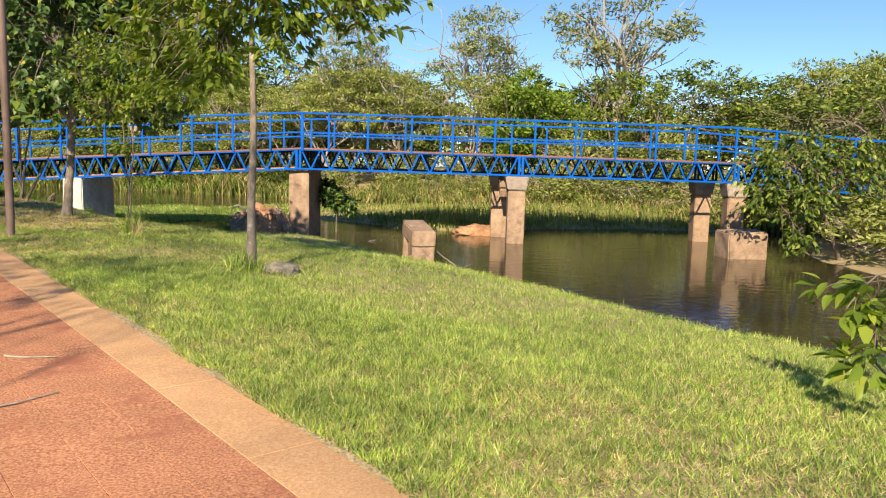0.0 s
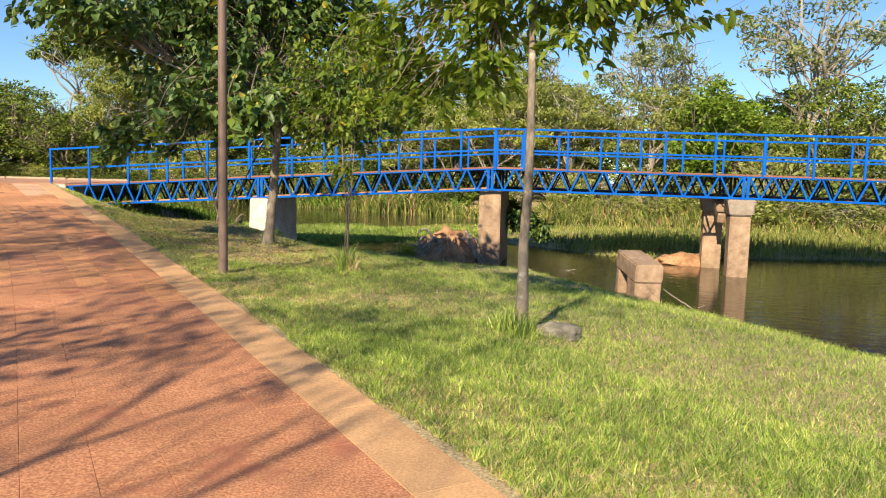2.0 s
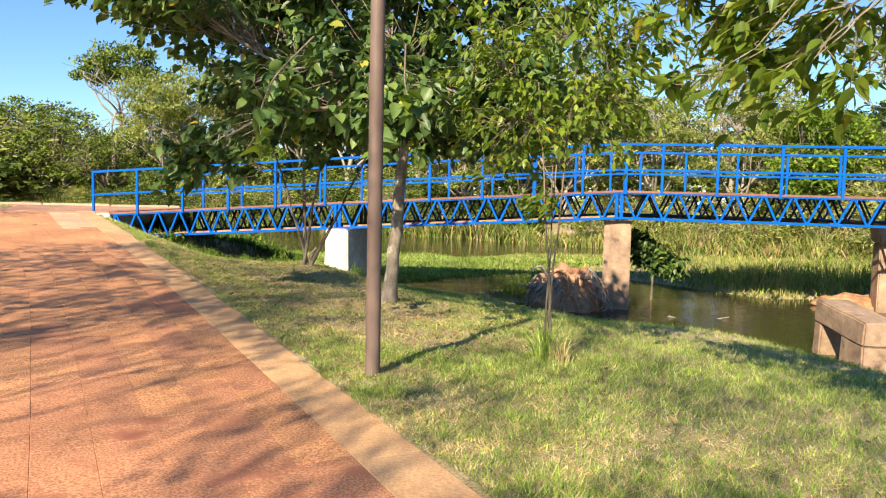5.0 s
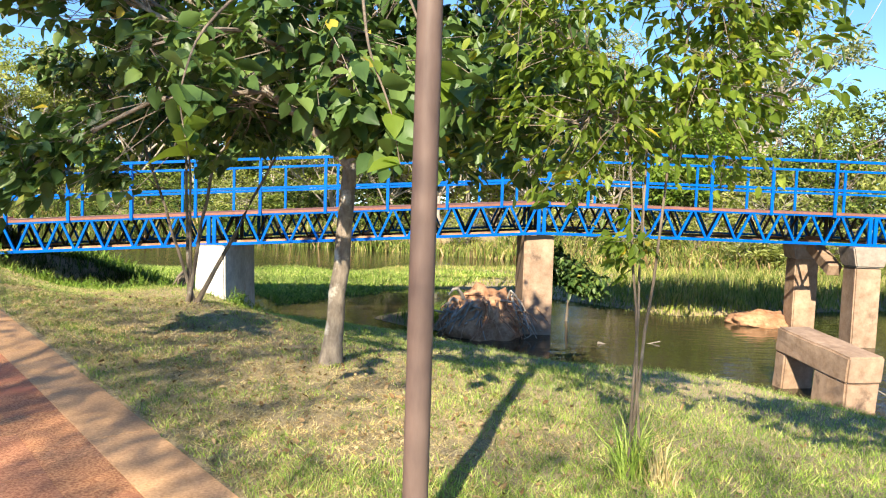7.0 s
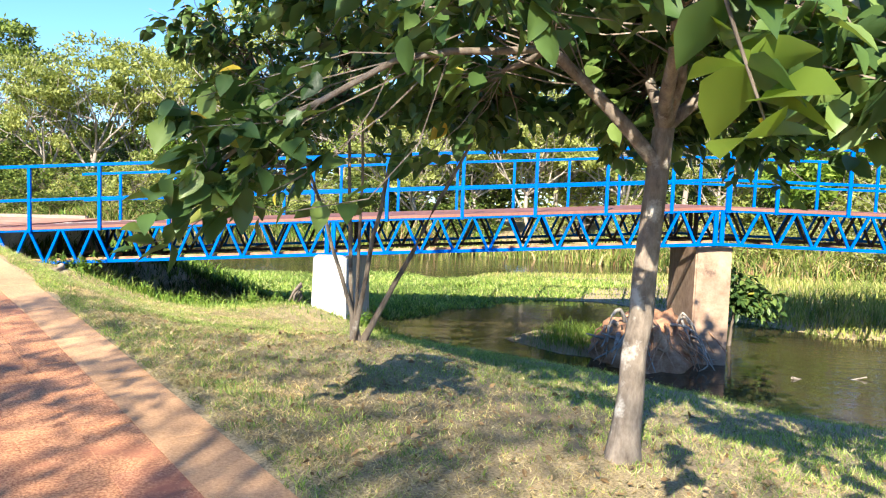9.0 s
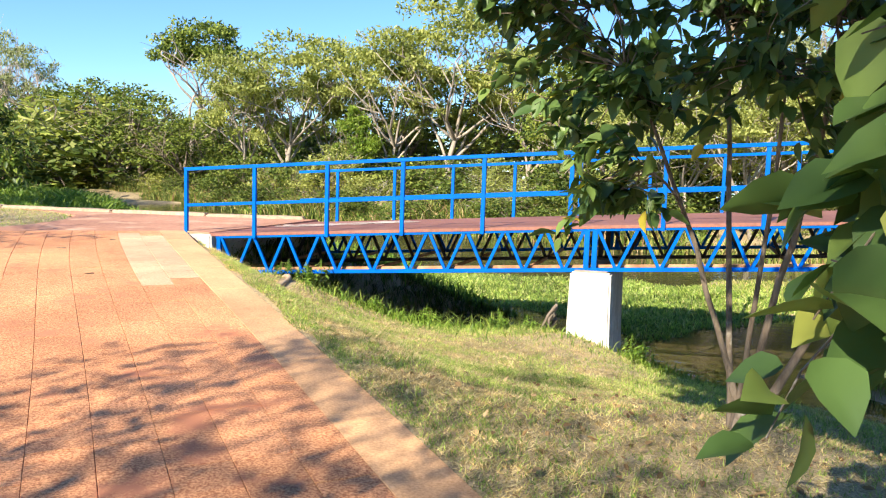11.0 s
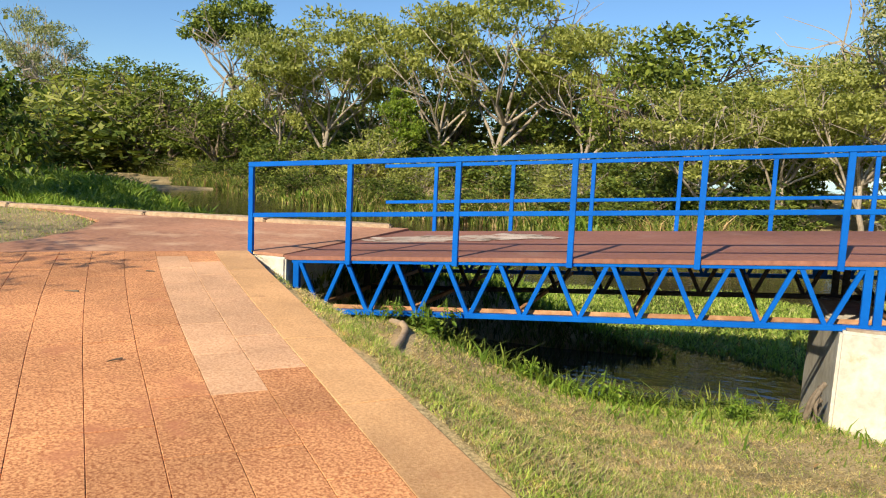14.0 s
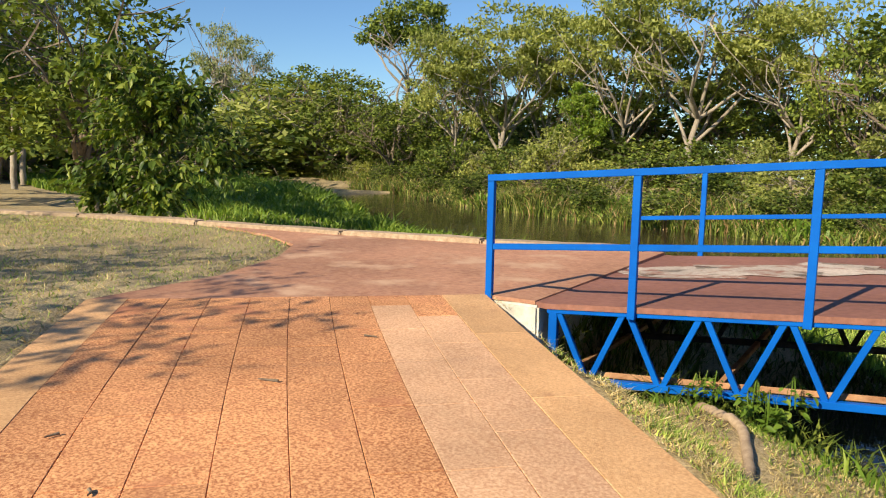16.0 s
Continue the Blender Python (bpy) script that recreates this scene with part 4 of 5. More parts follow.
# ---- far trees ----
PROTO = {
    "olive": far_tree("acacia_tree", "spreading feathery olive-green tree on the far bank", 9,
                      [((0, 0, 8.5), (3.4, 3.4, 1.1), 0.26), ((-2.4, 0.5, 6.9), (2.5, 2.4, 1.0), 0.18), ((2.4, -0.5, 7.1), (2.5, 2.4, 1.0), 0.18), ((0.3, -2.4, 5.8), (2.6, 2.0, 1.0), 0.15), ((-0.8, 2.2, 6.3), (2.6, 2.0, 1.0), 0.13), ((2.0, 1.0, 4.4), (2.2, 2.2, 0.9), 0.10)],
                      0.27, 9500, M_FAR_OLIVE, M_PALEBARK, 21, 8.6, 0.15, 3.0, 3.4, 0.42),
    "green": far_tree("round_tree", "rounded leafy green tree on the far bank", 8,
                      [((0, 0, 7.6), (2.6, 2.6, 1.8), 0.30), ((-1.9, 0, 5.4), (2.2, 2.2, 1.7), 0.22), ((1.9, 0.2, 5.2), (2.2, 2.2, 1.7), 0.22), ((0, -1.8, 3.9), (2.6, 1.9, 1.7), 0.26)],
                      0.29, 4800, M_FAR_GREEN, M_BARK, 22, 8.4, 0.18, 2.4, 2.6, 0.5),
    "bright": far_tree("bright_tree", "young bright yellow-green tree on the far bank", 6,
                       [((0, 0, 7.8), (2.0, 2.0, 1.7), 0.4), ((-1.2, 0, 5.4), (2.0, 2.0, 1.6), 0.3), ((1.3, -0.4, 4.6), (2.0, 2.0, 1.6), 0.3)], 0.32, 6500, M_FAR_BRIGHT, M_BARK, 23, 8.2, 0.12, 2.4, 2.0, 0.5),
    "grey": far_tree("eucalyptus_tree", "tall sparse grey-green eucalyptus with pale trunk", 10,
                     [((0.3, 0, 9.0), (1.9, 1.9, 1.0), 0.26), ((-1.9, 0.5, 8.0), (1.4, 1.4, 0.8), 0.20), ((1.9, -0.4, 7.4), (1.5, 1.5, 0.8), 0.20), ((0.4, 1.5, 6.4), (1.4, 1.4, 0.7), 0.17), ((-0.9, -1.3, 6.2), (1.4, 1.4, 0.7), 0.17)],
                     0.24, 4200, M_FAR_GREY, M_PALEBARK, 24, 9.0, 0.13, 4.4, 2.4, 0.35),
    "sparse": far_tree("sparse_tree", "thin open-crowned tree beside the path", 6,
                       [((0.3, 0, 8.8), (2.2, 2.2, 1.0), 0.3), ((-1.9, 0.5, 7.8), (1.6, 1.6, 0.8), 0.25), ((1.9, -0.4, 7.2), (1.6, 1.6, 0.8), 0.25), ((0.2, 0.2, 6.2), (1.8, 1.8, 0.7), 0.2)], 0.20, 1500, M_FAR_GREEN, M_PALEBARK, 28, 9.0, 0.05, 4.4, 2.6, 0.45),
    "airy": far_tree("feathery_tree", "tall fine-leaved tree with a light open crown", 7,
                     [((0, 0, 8.6), (3.0, 3.0, 1.0), 0.34), ((-1.8, 0.8, 7.4), (2.0, 2.0, 0.8), 0.22), ((1.8, -0.6, 7.2), (2.0, 2.0, 0.8), 0.22), ((0.2, -1.4, 6.4), (2.2, 2.0, 0.8), 0.22)], 0.18, 1600, M_FAR_GREEN, M_PALEBARK, 29, 8.8, 0.05, 4.6, 2.6, 0.42),
    "emergent": far_tree("dark_canopy_tree", "tall dark green flat-topped tree above the others", 8,
                         [((0, 0, 9.4), (2.6, 2.6, 0.8), 0.45), ((-1.8, 0, 8.4), (1.7, 1.7, 0.6), 0.28), ((1.8, 0.3, 8.2), (1.7, 1.7, 0.6), 0.27)], 0.27, 6000, M_FAR_GREEN, M_PALEBARK, 25, 9.4, 0.16, 5.0, 2.6, 0.45),
    "bush": far_tree("bank_bush", "low tangled green bush on the far bank", 6,
                     [((0, 0, 5.5), (4.0, 3.6, 3.4), 0.5), ((-3.0, 0, 3.8), (2.8, 2.8, 3.0), 0.25), ((3.0, 0.5, 3.6), (2.8, 2.8, 3.0), 0.25)], 0.60, 2350, M_UNDER, M_BARK, 26, 7.0, 0.18, 2.0, 3.5, 0.45, "bush"),
    "dry_bush": far_tree("dry_bush", "olive and straw coloured scrub bush on the bank", 9,
                         [((0, 0, 5.5), (4.0, 3.6, 3.4), 0.5), ((-3.0, 0, 3.6), (2.8, 2.8, 3.0), 0.25), ((3.0, 0.5, 4.0), (2.8, 2.8, 3.0), 0.25)], 0.58, 1950, M_FAR_OLIVE, M_PALEBARK, 27, 7.5, 0.16, 1.5, 3.8, 0.4, "bush"),
}
WIDTH = {"sparse": 5.8, "airy": 6.4, "olive": 8.6, "green": 6.8, "bright": 5.4, "grey": 5.6, "emergent": 6.4, "bush": 9.5, "dry_bush": 9.5}
# x, y, height of the top, width
GREY_TREES = [(-105.6, 97.5, 20.2, 8.1), (-6.4, 52.9, 10.4, 7.0), (2.6, 61.9, 13.2, 8.9), (12.7, 58.6, 14.9, 10.4), (-96.0, 92.0, 17.0, 9.3), (-44.0, 26.0, 13.0, 8.0), (-50.5, 36.5, 15.0, 6.5), (-53.5, 33.0, 16.0, 7.0), (-58.0, 41.0, 15.0, 7.5)]
GREEN_TREES = [(-83.0, 87.1, 12.0, 13), (-74.0, 84.3, 12.0, 13), (-66.1, 80.1, 10.0, 11), (-58.8, 75.6, 7.2, 9), (-15.4, 63.1, 11.0, 11.0), (-19.0, 65.8, 9.6, 7), (10.8, 46.8, 7.4, 6.4), (18.2, 55.1, 9.0, 8.5), (21.0, 51.9, 7.8, 9.4), (29.5, 54.5, 9.6, 9), (20.4, 41.2, 6.0, 8.6), (20.2, 34.5, 5.6, 7.0), (-90.7, 92.8, 11.5, 13), (-100, 96, 12.0, 14), (-55, 84, 11.0, 12), (-38, 80, 10, 11)]
GREEN_TREES_MORE = [(-27, 80, 10, 12), (-14, 74, 9, 11), (-3, 66, 8.5, 10), (6, 64, 8.5, 10), (14, 64, 9, 10), (30, 62, 9.5, 11), (34, 44, 8, 10), (38, 30, 8, 10), (-36.5, 31.5, 7.0, 6.5), (-41.5, 28.5, 8.5, 7.5), (-46.0, 33.0, 7.5, 7.0), (-47.0, 40.0, 6.0, 6.5), (-62, 50, 7.0, 9), (27, 36, 6.5, 8)]
EMERGENT_TREES = [(-60.5, 81.5, 15.8, 11.5)]
OLIVE_TREES = [(-49.0, 71.3, 11.8, 9.5), (-44.0, 72.9, 13.4, 14.0), (-42.4, 77.1, 13.6, 10), (-34.4, 72.8, 13.6, 11), (-28.9, 72.4, 15.6, 15.5), (-22.7, 72.5, 12.0, 11), (-10.4, 66.2, 8.6, 7.5), (-7.7, 60.0, 8.6, 8), (-4.5, 57.6, 7.9, 8), (-14.5, 51.9, 5.8, 7.8), (-10.5, 53.0, 6.2, 7.5), (-7.6, 51.4, 7.0, 7.8), (-3.5, 49.9, 7.2, 7.8), (1.7, 50.0, 7.0, 7.0), (24.5, 47.0, 8.2, 9)]
BRIGHT_TREES = [(-37.0, 69.7, 7.2, 4.0), (4.7, 47.0, 6.9, 5.2), (7.6, 51.4, 6.2, 5.9)]
FAR_TREES = [("grey", GREY_TREES), ("green", GREEN_TREES), ("green", GREEN_TREES_MORE), ("emergent", EMERGENT_TREES), ("olive", OLIVE_TREES), ("bright", BRIGHT_TREES)]


WOODS = [(-74, 82), (-84, 88), (-79, 72), (-150, 72), (-138, 84), (-126, 95), (-112, 104), (-100, 112), (-86, 112), (-72, 106), (-58, 100), (-44, 96), (-30, 92), (-16, 88), (-2, 82), (12, 80), (26, 74), (40, 66), (50, 54), (56, 40), (60, 26), (-84, 58), (-72, 54), (-95, 62), (-66, 44), (-78, 40), (-70, 30), (-92, 100), (-79, 97), (-105, 92), (-118, 84), (-88, 89), (-76, 88)]


def plant_far():
    rnd = random.Random(5)
    used = set()
    for kind, x, y, top, width in [(kind, *row) for kind, rows in FAR_TREES for row in rows]:
        z = gz(x, y)
        sw, sh = width / WIDTH[kind], (top - z) / 9.6
        m = pose(x, y, z, 0, 0, rnd.uniform(0, 360)) @ Matrix.Diagonal((sw, sw, sh, 1))
        if kind in used:
            copy_thing(PROTO[kind], m)
        else:
            used.add(kind)
            place_first[kind] = m
    for x, y in WOODS:
        kind = "bush" if rnd.random() < 0.7 else "dry_bush"
        m = pose(x, y, gz(x, y) - 2.2, 0, 0, rnd.uniform(0, 360)) @ Matrix.Diagonal((2.5, 2.5, rnd.uniform(1.1, 1.5), 1))
        if kind in used:
            tagged(copy_thing(PROTO[kind], m), "distant dense green wood edge", "woodland")
        else:
            used.add(kind)
            place_first[kind] = m
    # undergrowth along the far bank
    line = FAR_BANK[1:-4]
    for (ax, ay), (bx, by) in zip(line, line[1:]):
        length = math.hypot(bx - ax, by - ay)
        nx, ny = (by - ay) / length, -(bx - ax) / length
        for k in range(max(1, int(length / 3.2))):
            t = (k + rnd.random()) / max(1, int(length / 3.2))
            for row, (o, h) in enumerate(((2.0, 2.0), (5.0, 3.5), (9.0, 4.6), (15.0, 5.4))):
                if row and rnd.random() < (0.36 if row < 3 else 0.45):
                    continue
                off = o + rnd.uniform(-1, 1)
                x, y = ax + (bx - ax) * t - nx * off, ay + (by - ay) * t - ny * off
                if from_outline(np.array([x]), np.array([y]), RIVER)[0] < 0.4:
                    x, y = ax + (bx - ax) * t + nx * off, ay + (by - ay) * t + ny * off
                kind = "dry_bush" if rnd.random() < (0.75 if x > -9 else 0.38 if x > -30 else 0.15) else "bush"
                s = h * rnd.uniform(0.7, 1.25) / 9.0
                w = rnd.uniform(3.2, 5.2) * (1.0 + 0.25 * row) / WIDTH[kind]
                m = pose(x, y, gz(x, y) - 0.1, 0, 0, rnd.uniform(0, 360)) @ Matrix.Diagonal((w, w, s, 1))
                if kind in used:
                    copy_thing(PROTO[kind], m)
                else:
                    used.add(kind)
                    place_first[kind] = m


place_first = {}
# trees along the other side of the path, whose shade lies across it
SHADE = [("sparse", -9.0, -3.2, 7.2, 5.0), ("sparse", -13.2, 4.2, 6.6, 3.6), ("sparse", -14.6, 8.6, 6.6, 4.4), ("sparse", -26.0, 12.5, 7.5, 5.5), ("sparse", 2.6, -6.5, 7.0, 3.4), ("sparse", -33.0, 15.5, 7.0, 6.0), ("sparse", -23.5, 15.0, 6.4, 5.0), ("airy", -6.4, -2.6, 11.0, 5.4), ("airy", -12.2, 3.7, 12.5, 4.2), ("airy", -8.4, -0.5, 10.5, 3.4), ("airy", -10.9, 1.4, 10.5, 4.4), ("airy", -15.3, 4.8, 10.5, 5.0), ("airy", -12.6, 0.2, 10.5, 4.0), ("airy", -12.7, 2.6, 11.0, 3.6)]


def plant_shade():
    rnd = random.Random(6)
    for kind, x, y, top, width in SHADE:
        z = gz(x, y)
        sw, sh = width / WIDTH[kind], (top - z) / 9.6
        m = pose(x, y, z, 0, 0, rnd.uniform(0, 360)) @ Matrix.Diagonal((sw, sw, sh, 1))
        if kind in ("sparse", "airy") and kind not in place_first:
            place_first[kind] = m
        else:
            tagged(copy_thing(PROTO[kind], m), "tall thin-crowned tree shading the path")


plant_far()
plant_shade()
for kind, m in place_first.items():
    PROTO[kind].matrix_basis = m


# ---- grass, reeds and weeds ----
def scatter(rng, n, x0, x1, y0, y1):
    return rng.uniform(x0, x1, n), rng.uniform(y0, y1, n)


def patches(x, y, f, seed):
    return 0.5 + 0.5 * wavy(x + 0.7 * wavy(x, y, f * 2.3, seed + 3), y, f, seed)


BARE = [(-8.6, 14.6, 1.5), (-10.3, 17.4, 1.3), (-12.3, 19.6, 1.2), (0.9, 3.2, 0.9), (-6.6, 11.2, 0.7), (-11.9, 23.4, 0.8)]


MARSH = [(-18.5, 31.5), (-13.2, 30.4), (-11.4, 28.4), (-10.9, 28.6), (-10.4, 29.9), (-9.0, 31.8), (-6.3, 33.6), (-4.6, 35.6), (-8.0, 37.0), (-13.0, 37.5), (-18.5, 36.0)]


def grow():
    rng = np.random.default_rng(31)
    # lawn between path and river
    x, y = scatter(rng, 1230000, -20.5, 11.0, -6.0, 28.5)
    s2, n2 = rng.uniform(2.0, 29.0, 330000), rng.exponential(1.3, 330000)
    q = spot(s2, n2)
    x, y = np.concatenate([x, q[:, 0]]), np.concatenate([y, q[:, 1]])
    q, q2 = rng.normal(-14.2, 2.6, 480000), rng.normal(20.2, 2.7, 480000)
    r, r2 = rng.normal(1.0, 2.4, 110000), rng.normal(4.0, 1.7, 110000)
    x, y = np.concatenate([x, q, r]), np.concatenate([y, q2, r2])
    du, d = from_outline(x, y, UPLAND), from_outline(x, y, RIVER)
    near = np.exp(-np.hypot(np.maximum(0, np.abs((x * ACROSS[0] + y * ACROSS[1]) - 4.5) - 2.5), 0) / 4.0)
    bare = patches(x, y, 1.1, 0.4) * np.clip(1.5 - du * 0.28, 0.0, 1)
    worn = sum(np.exp(-((x - cx) ** 2 + (y - cy) ** 2) / (2 * r * r)) for cx, cy, r in BARE)
    bare = bare + 0.62 * np.clip((y - 13.5) / 4.0, 0, 1) * (0.35 + 0.65 * patches(x, y, 1.6, 8.0))
    bare = np.clip(bare * 0.9 + worn * (0.15 + 0.75 * patches(x, y, 2.6, 4.0)) + 0.4 * np.exp(-du / 0.25) * patches(x, y, 2.0, 6.0), 0, 1.25)
    tufted = 0.5 * patches(x, y, 13.0, 2.5) + 0.5 * patches(x, y, 31.0, 6.5)
    bare = np.clip((bare - 0.35) * 1.7 + 0.34, 0, 1.25) * np.interp(y, [6, 13], [0.5, 1.0])
    keep = (du > -0.03 + 0.06 * wavy(x, y, 4.0, 1.0)) & (d > -0.05) & (rng.random(len(x)) < near * (1.12 - 0.56 * bare) * (0.38 + 1.1 * tufted))
    keep &= ~((np.abs(x + 12.02) < 0.45) & (y > 23.9)) & (y < 26.8) & (from_outline(x, y, HOLLOW) > -0.06)
    keep &= ~((np.abs(x - np.interp(y, [21.87, 22.47, 22.87, 23.45, 24.0], [-16.29, -16.48, -16.53, -16.7, -17.14])) < 0.12) & (y > 21.5) & (y < 24.2))
    x, y, du, d, bare, tufted = x[keep], y[keep], du[keep], d[keep], bare[keep], tufted[keep]
    z = ground_z(x, y) + 0.012
    h = rng.uniform(0.035, 0.085, len(x)) * (1 + 0.5 * np.clip(1.5 - d, 0, 1.5)) * (1.0 - 0.3 * bare) * (0.55 + 0.7 * patches(x, y, 5.5, 1.5) ** 2 + 0.6 * tufted ** 2)
    dry = rng.random(len(x)) < 0.10 + 0.58 * bare * (0.45 + 0.9 * patches(x, y, 3.3, 7.5))
    wid = rng.uniform(0.0055, 0.0105, len(x))
    g = ~dry
    tagged(solid("lawn_grass", *blades(rng, x[g], y[g], z[g], h[g], wid[g], 0.6), M_GRASS), "short patchy green lawn grass on the bank", "grass", kind="stuff")
    tagged(solid("dry_grass", *blades(rng, x[dry], y[dry], z[dry], h[dry] * 0.62, wid[dry], 1.7), M_STRAW), "dry straw-coloured cut grass among the lawn", "grass", kind="stuff")
    # fallen leaves under the trees
    c = rng.integers(0, 3, 1500)
    cx, cy = np.array([-8.4, -10.2, -6.6])[c] + rng.normal(0, 1.5, 1500), np.array([14.9, 17.8, 13.4])[c] + rng.normal(0, 1.4, 1500)
    ok = (from_outline(cx, cy, UPLAND) > 0.05) & (from_outline(cx, cy, RIVER) > 0.8)
    cx, cy = cx[ok], cy[ok]
    p = np.stack([cx, cy, ground_z(cx, cy) + rng.uniform(0.01, 0.04, len(cx))], -1)
    tagged(solid("leaf_litter", *leaf_mesh(rng, p, rng.uniform(0, 6.28, len(p)), 0.06, 0.5, True, 0.0), M_LITTER), "dry brown leaves lying under the trees", "fallen leaves", kind="stuff")
    # grass beyond the path
    x, y = scatter(rng, 200000, -42, -14, 13, 27)
    s, n = x * AHEAD[0] + y * AHEAD[1], x * ACROSS[0] + y * ACROSS[1] - soft_interp(x * AHEAD[0] + y * AHEAD[1], EDGE_S, EDGE_N)
    keep = (from_outline(x, y, UPLAND) < -0.15) & ~((n > -PATH_W - 0.02) & (s < PATH_END + 0.05)) & (from_outline(x, y, PLAZA) > 0.0) & (rng.random(len(x)) > 0.5 * patches(x, y, 0.9, 2.0))
    x, y = x[keep], y[keep]
    dry = rng.random(len(x)) < 0.25 + 0.5 * patches(x, y, 1.3, 5.0)
    for name, label, m, lean, k in (("side_grass", "short worn grass beside the plaza", M_GRASS, 0.7, ~dry), ("side_straw", "dry straw in the worn grass beside the plaza", M_STRAW, 1.2, dry)):
        tagged(solid(name, *blades(rng, x[k], y[k], ground_z(x[k], y[k]), rng.uniform(0.03, 0.07, k.sum()), rng.uniform(0.008, 0.016, k.sum()), lean), m), label, "grass", kind="stuff")
    # reeds on the marsh island and far banks
    x, y = scatter(rng, 70000, -14, 15, 27, 43)
    isl = from_outline(x, y, ISLAND)
    keep = (isl < 0.5) & (rng.random(len(x)) < np.exp(-np.clip(-isl, 0, 9) / 5.0))
    x, y, isl = x[keep], y[keep], isl[keep]
    h = rng.uniform(0.25, 0.8, len(x)) * np.interp(x, [-6, 0], [0.35, 0.8]) * (0.4 + 0.6 * np.clip(-isl, 0, 1.5) / 1.5) * (0.6 + 0.8 * patches(x, y, 0.35, 1.0))
    tagged(solid("reeds", *long_blades(rng, x, y, ground_z(x, y), h, rng.uniform(0.02, 0.04, len(x)), 0.3), M_REED), "tall yellow-green reeds in the marsh", "reeds", kind="stuff")
    # reeds along the far bank
    ax = np.array(FAR_BANK[1:12], float)
    k, t = rng.integers(0, len(ax) - 1, 42000), rng.random(42000)[:, None]
    p = ax[k] + (ax[k + 1] - ax[k]) * t + rng.normal(0, 1.1, (42000, 2))
    dd = from_outline(p[:, 0], p[:, 1], RIVER)
    p = p[dd > -0.7]
    h = rng.uniform(0.4, 1.5, len(p)) * (0.3 + 1.1 * patches(p[:, 0], p[:, 1], 0.45, 5.0))
    pick = rng.random(len(p))
    lush = pick < np.interp(p[:, 0], [-30, -16, -6], [0.62, 0.45, 0.25])
    straw = ~lush & (pick > 0.86)
    for name, label, mat, k in (("bank_reeds", "tall green and straw reeds along the far bank", M_REED, ~lush & ~straw), ("bank_herbs", "dark green herbs crowding the far bank", M_UNDER, lush), ("dead_reeds", "dead brown reed stalks along the far bank", M_LITTER, straw)):
        tagged(solid(name, *long_blades(rng, p[k, 0], p[k, 1], np.maximum(ground_z(p[k, 0], p[k, 1]), WATER_Z - 0.1), h[k], rng.uniform(0.04, 0.09, k.sum()), 0.42), mat), label, "reeds", kind="stuff")
    # weeds behind the kerb, down to the water
    x, y = scatter(rng, 125000, -64, -9.8, 24, 60)
    du, d = from_outline(x, y, UPLAND), from_outline(x, y, RIVER)
    keep = (du > 0.15) & (d > -0.5) & (y > np.where(x > -18.7, 29.5, 27.4 - 0.35 * np.minimum(0, x + 19))) & (rng.random(len(x)) < np.exp(-np.clip(y - 30, 0, 40) / 26))
    x, y, d = x[keep], y[keep], d[keep]
    h = rng.uniform(0.15, 0.42, len(x)) * (0.5 + patches(x, y, 0.5, 7.0)) * np.where(d < 0, 0.7, 1.0) * (1 + np.clip(y - 32, 0, 25) / 18)
    tagged(solid("bank_weeds", *long_blades(rng, x, y, np.maximum(ground_z(x, y), WATER_Z - 0.05), h, rng.uniform(0.03, 0.06, len(x)) * (1 + np.clip(y - 32, 0, 25) / 12), 0.5), M_WEED), "lush green weeds covering the shaded bank", "weeds", kind="stuff")
    # low green growth over the marshy water behind the bridge
    x, y = scatter(rng, 56000, -18.5, -4.5, 27.0, 37.5)
    mat = from_outline(x, y, MARSH) + 0.35 * wavy(x, y, 1.7, 2.0)
    keep = (mat < 0) & (from_outline(x, y, UPLAND) > 0.2)
    x, y = x[keep], y[keep]
    h = rng.uniform(0.08, 0.26, len(x)) * (0.5 + 0.8 * patches(x, y, 0.9, 9.0))
    tagged(solid("marsh_weeds", *long_blades(rng, x, y, np.maximum(ground_z(x, y), WATER_Z - 0.03), h, rng.uniform(0.02, 0.045, len(x)), 0.55), M_GRASS), "low bright green marsh plants covering the water", "weeds", kind="stuff")
    # weeds on the slope under the bridge, leaf colour darkened to stand for shade
    x, y = scatter(rng, 46000, -18.7, -12.6, 24.1, 30.6)
    hol = -from_outline(x, y, HOLLOW)
    keep = (hol > -0.15) & (ground_z(x, y) > WATER_Z - 0.05)
    x, y = x[keep], y[keep]
    tagged(solid("slope_weeds", *long_blades(rng, x, y, np.maximum(ground_z(x, y), WATER_Z), rng.uniform(0.10, 0.34, len(x)), rng.uniform(0.014, 0.034, len(x)), 0.6), M_UNDER), "dark weeds on the shaded slope under the bridge", "weeds", kind="stuff")
    # weeds along the bridge side and at the foot of the pier
    x, y = scatter(rng, 52000, -18.6, -9.0, 22.6, 27.8)
    du, d = from_outline(x, y, UPLAND), from_outline(x, y, RIVER)
    fall = np.exp(-np.abs(y - 23.95) / 0.35)
    keep = (du > 0.3) & (d > -0.2) & (rng.random(len(x)) < fall * (0.25 + 0.75 * patches(x, y, 1.2, 3.0))) & (from_outline(x, y, HOLLOW) > -0.12) & ~((np.abs(x + 12.02) < 0.5) & (y > 23.7))
    keep &= ~((np.abs(x - np.interp(y, [21.87, 22.47, 22.87, 23.45, 24.0], [-16.29, -16.48, -16.53, -16.7, -17.14])) < 0.2) & (y < 24.2))
    x, y = x[keep], y[keep]
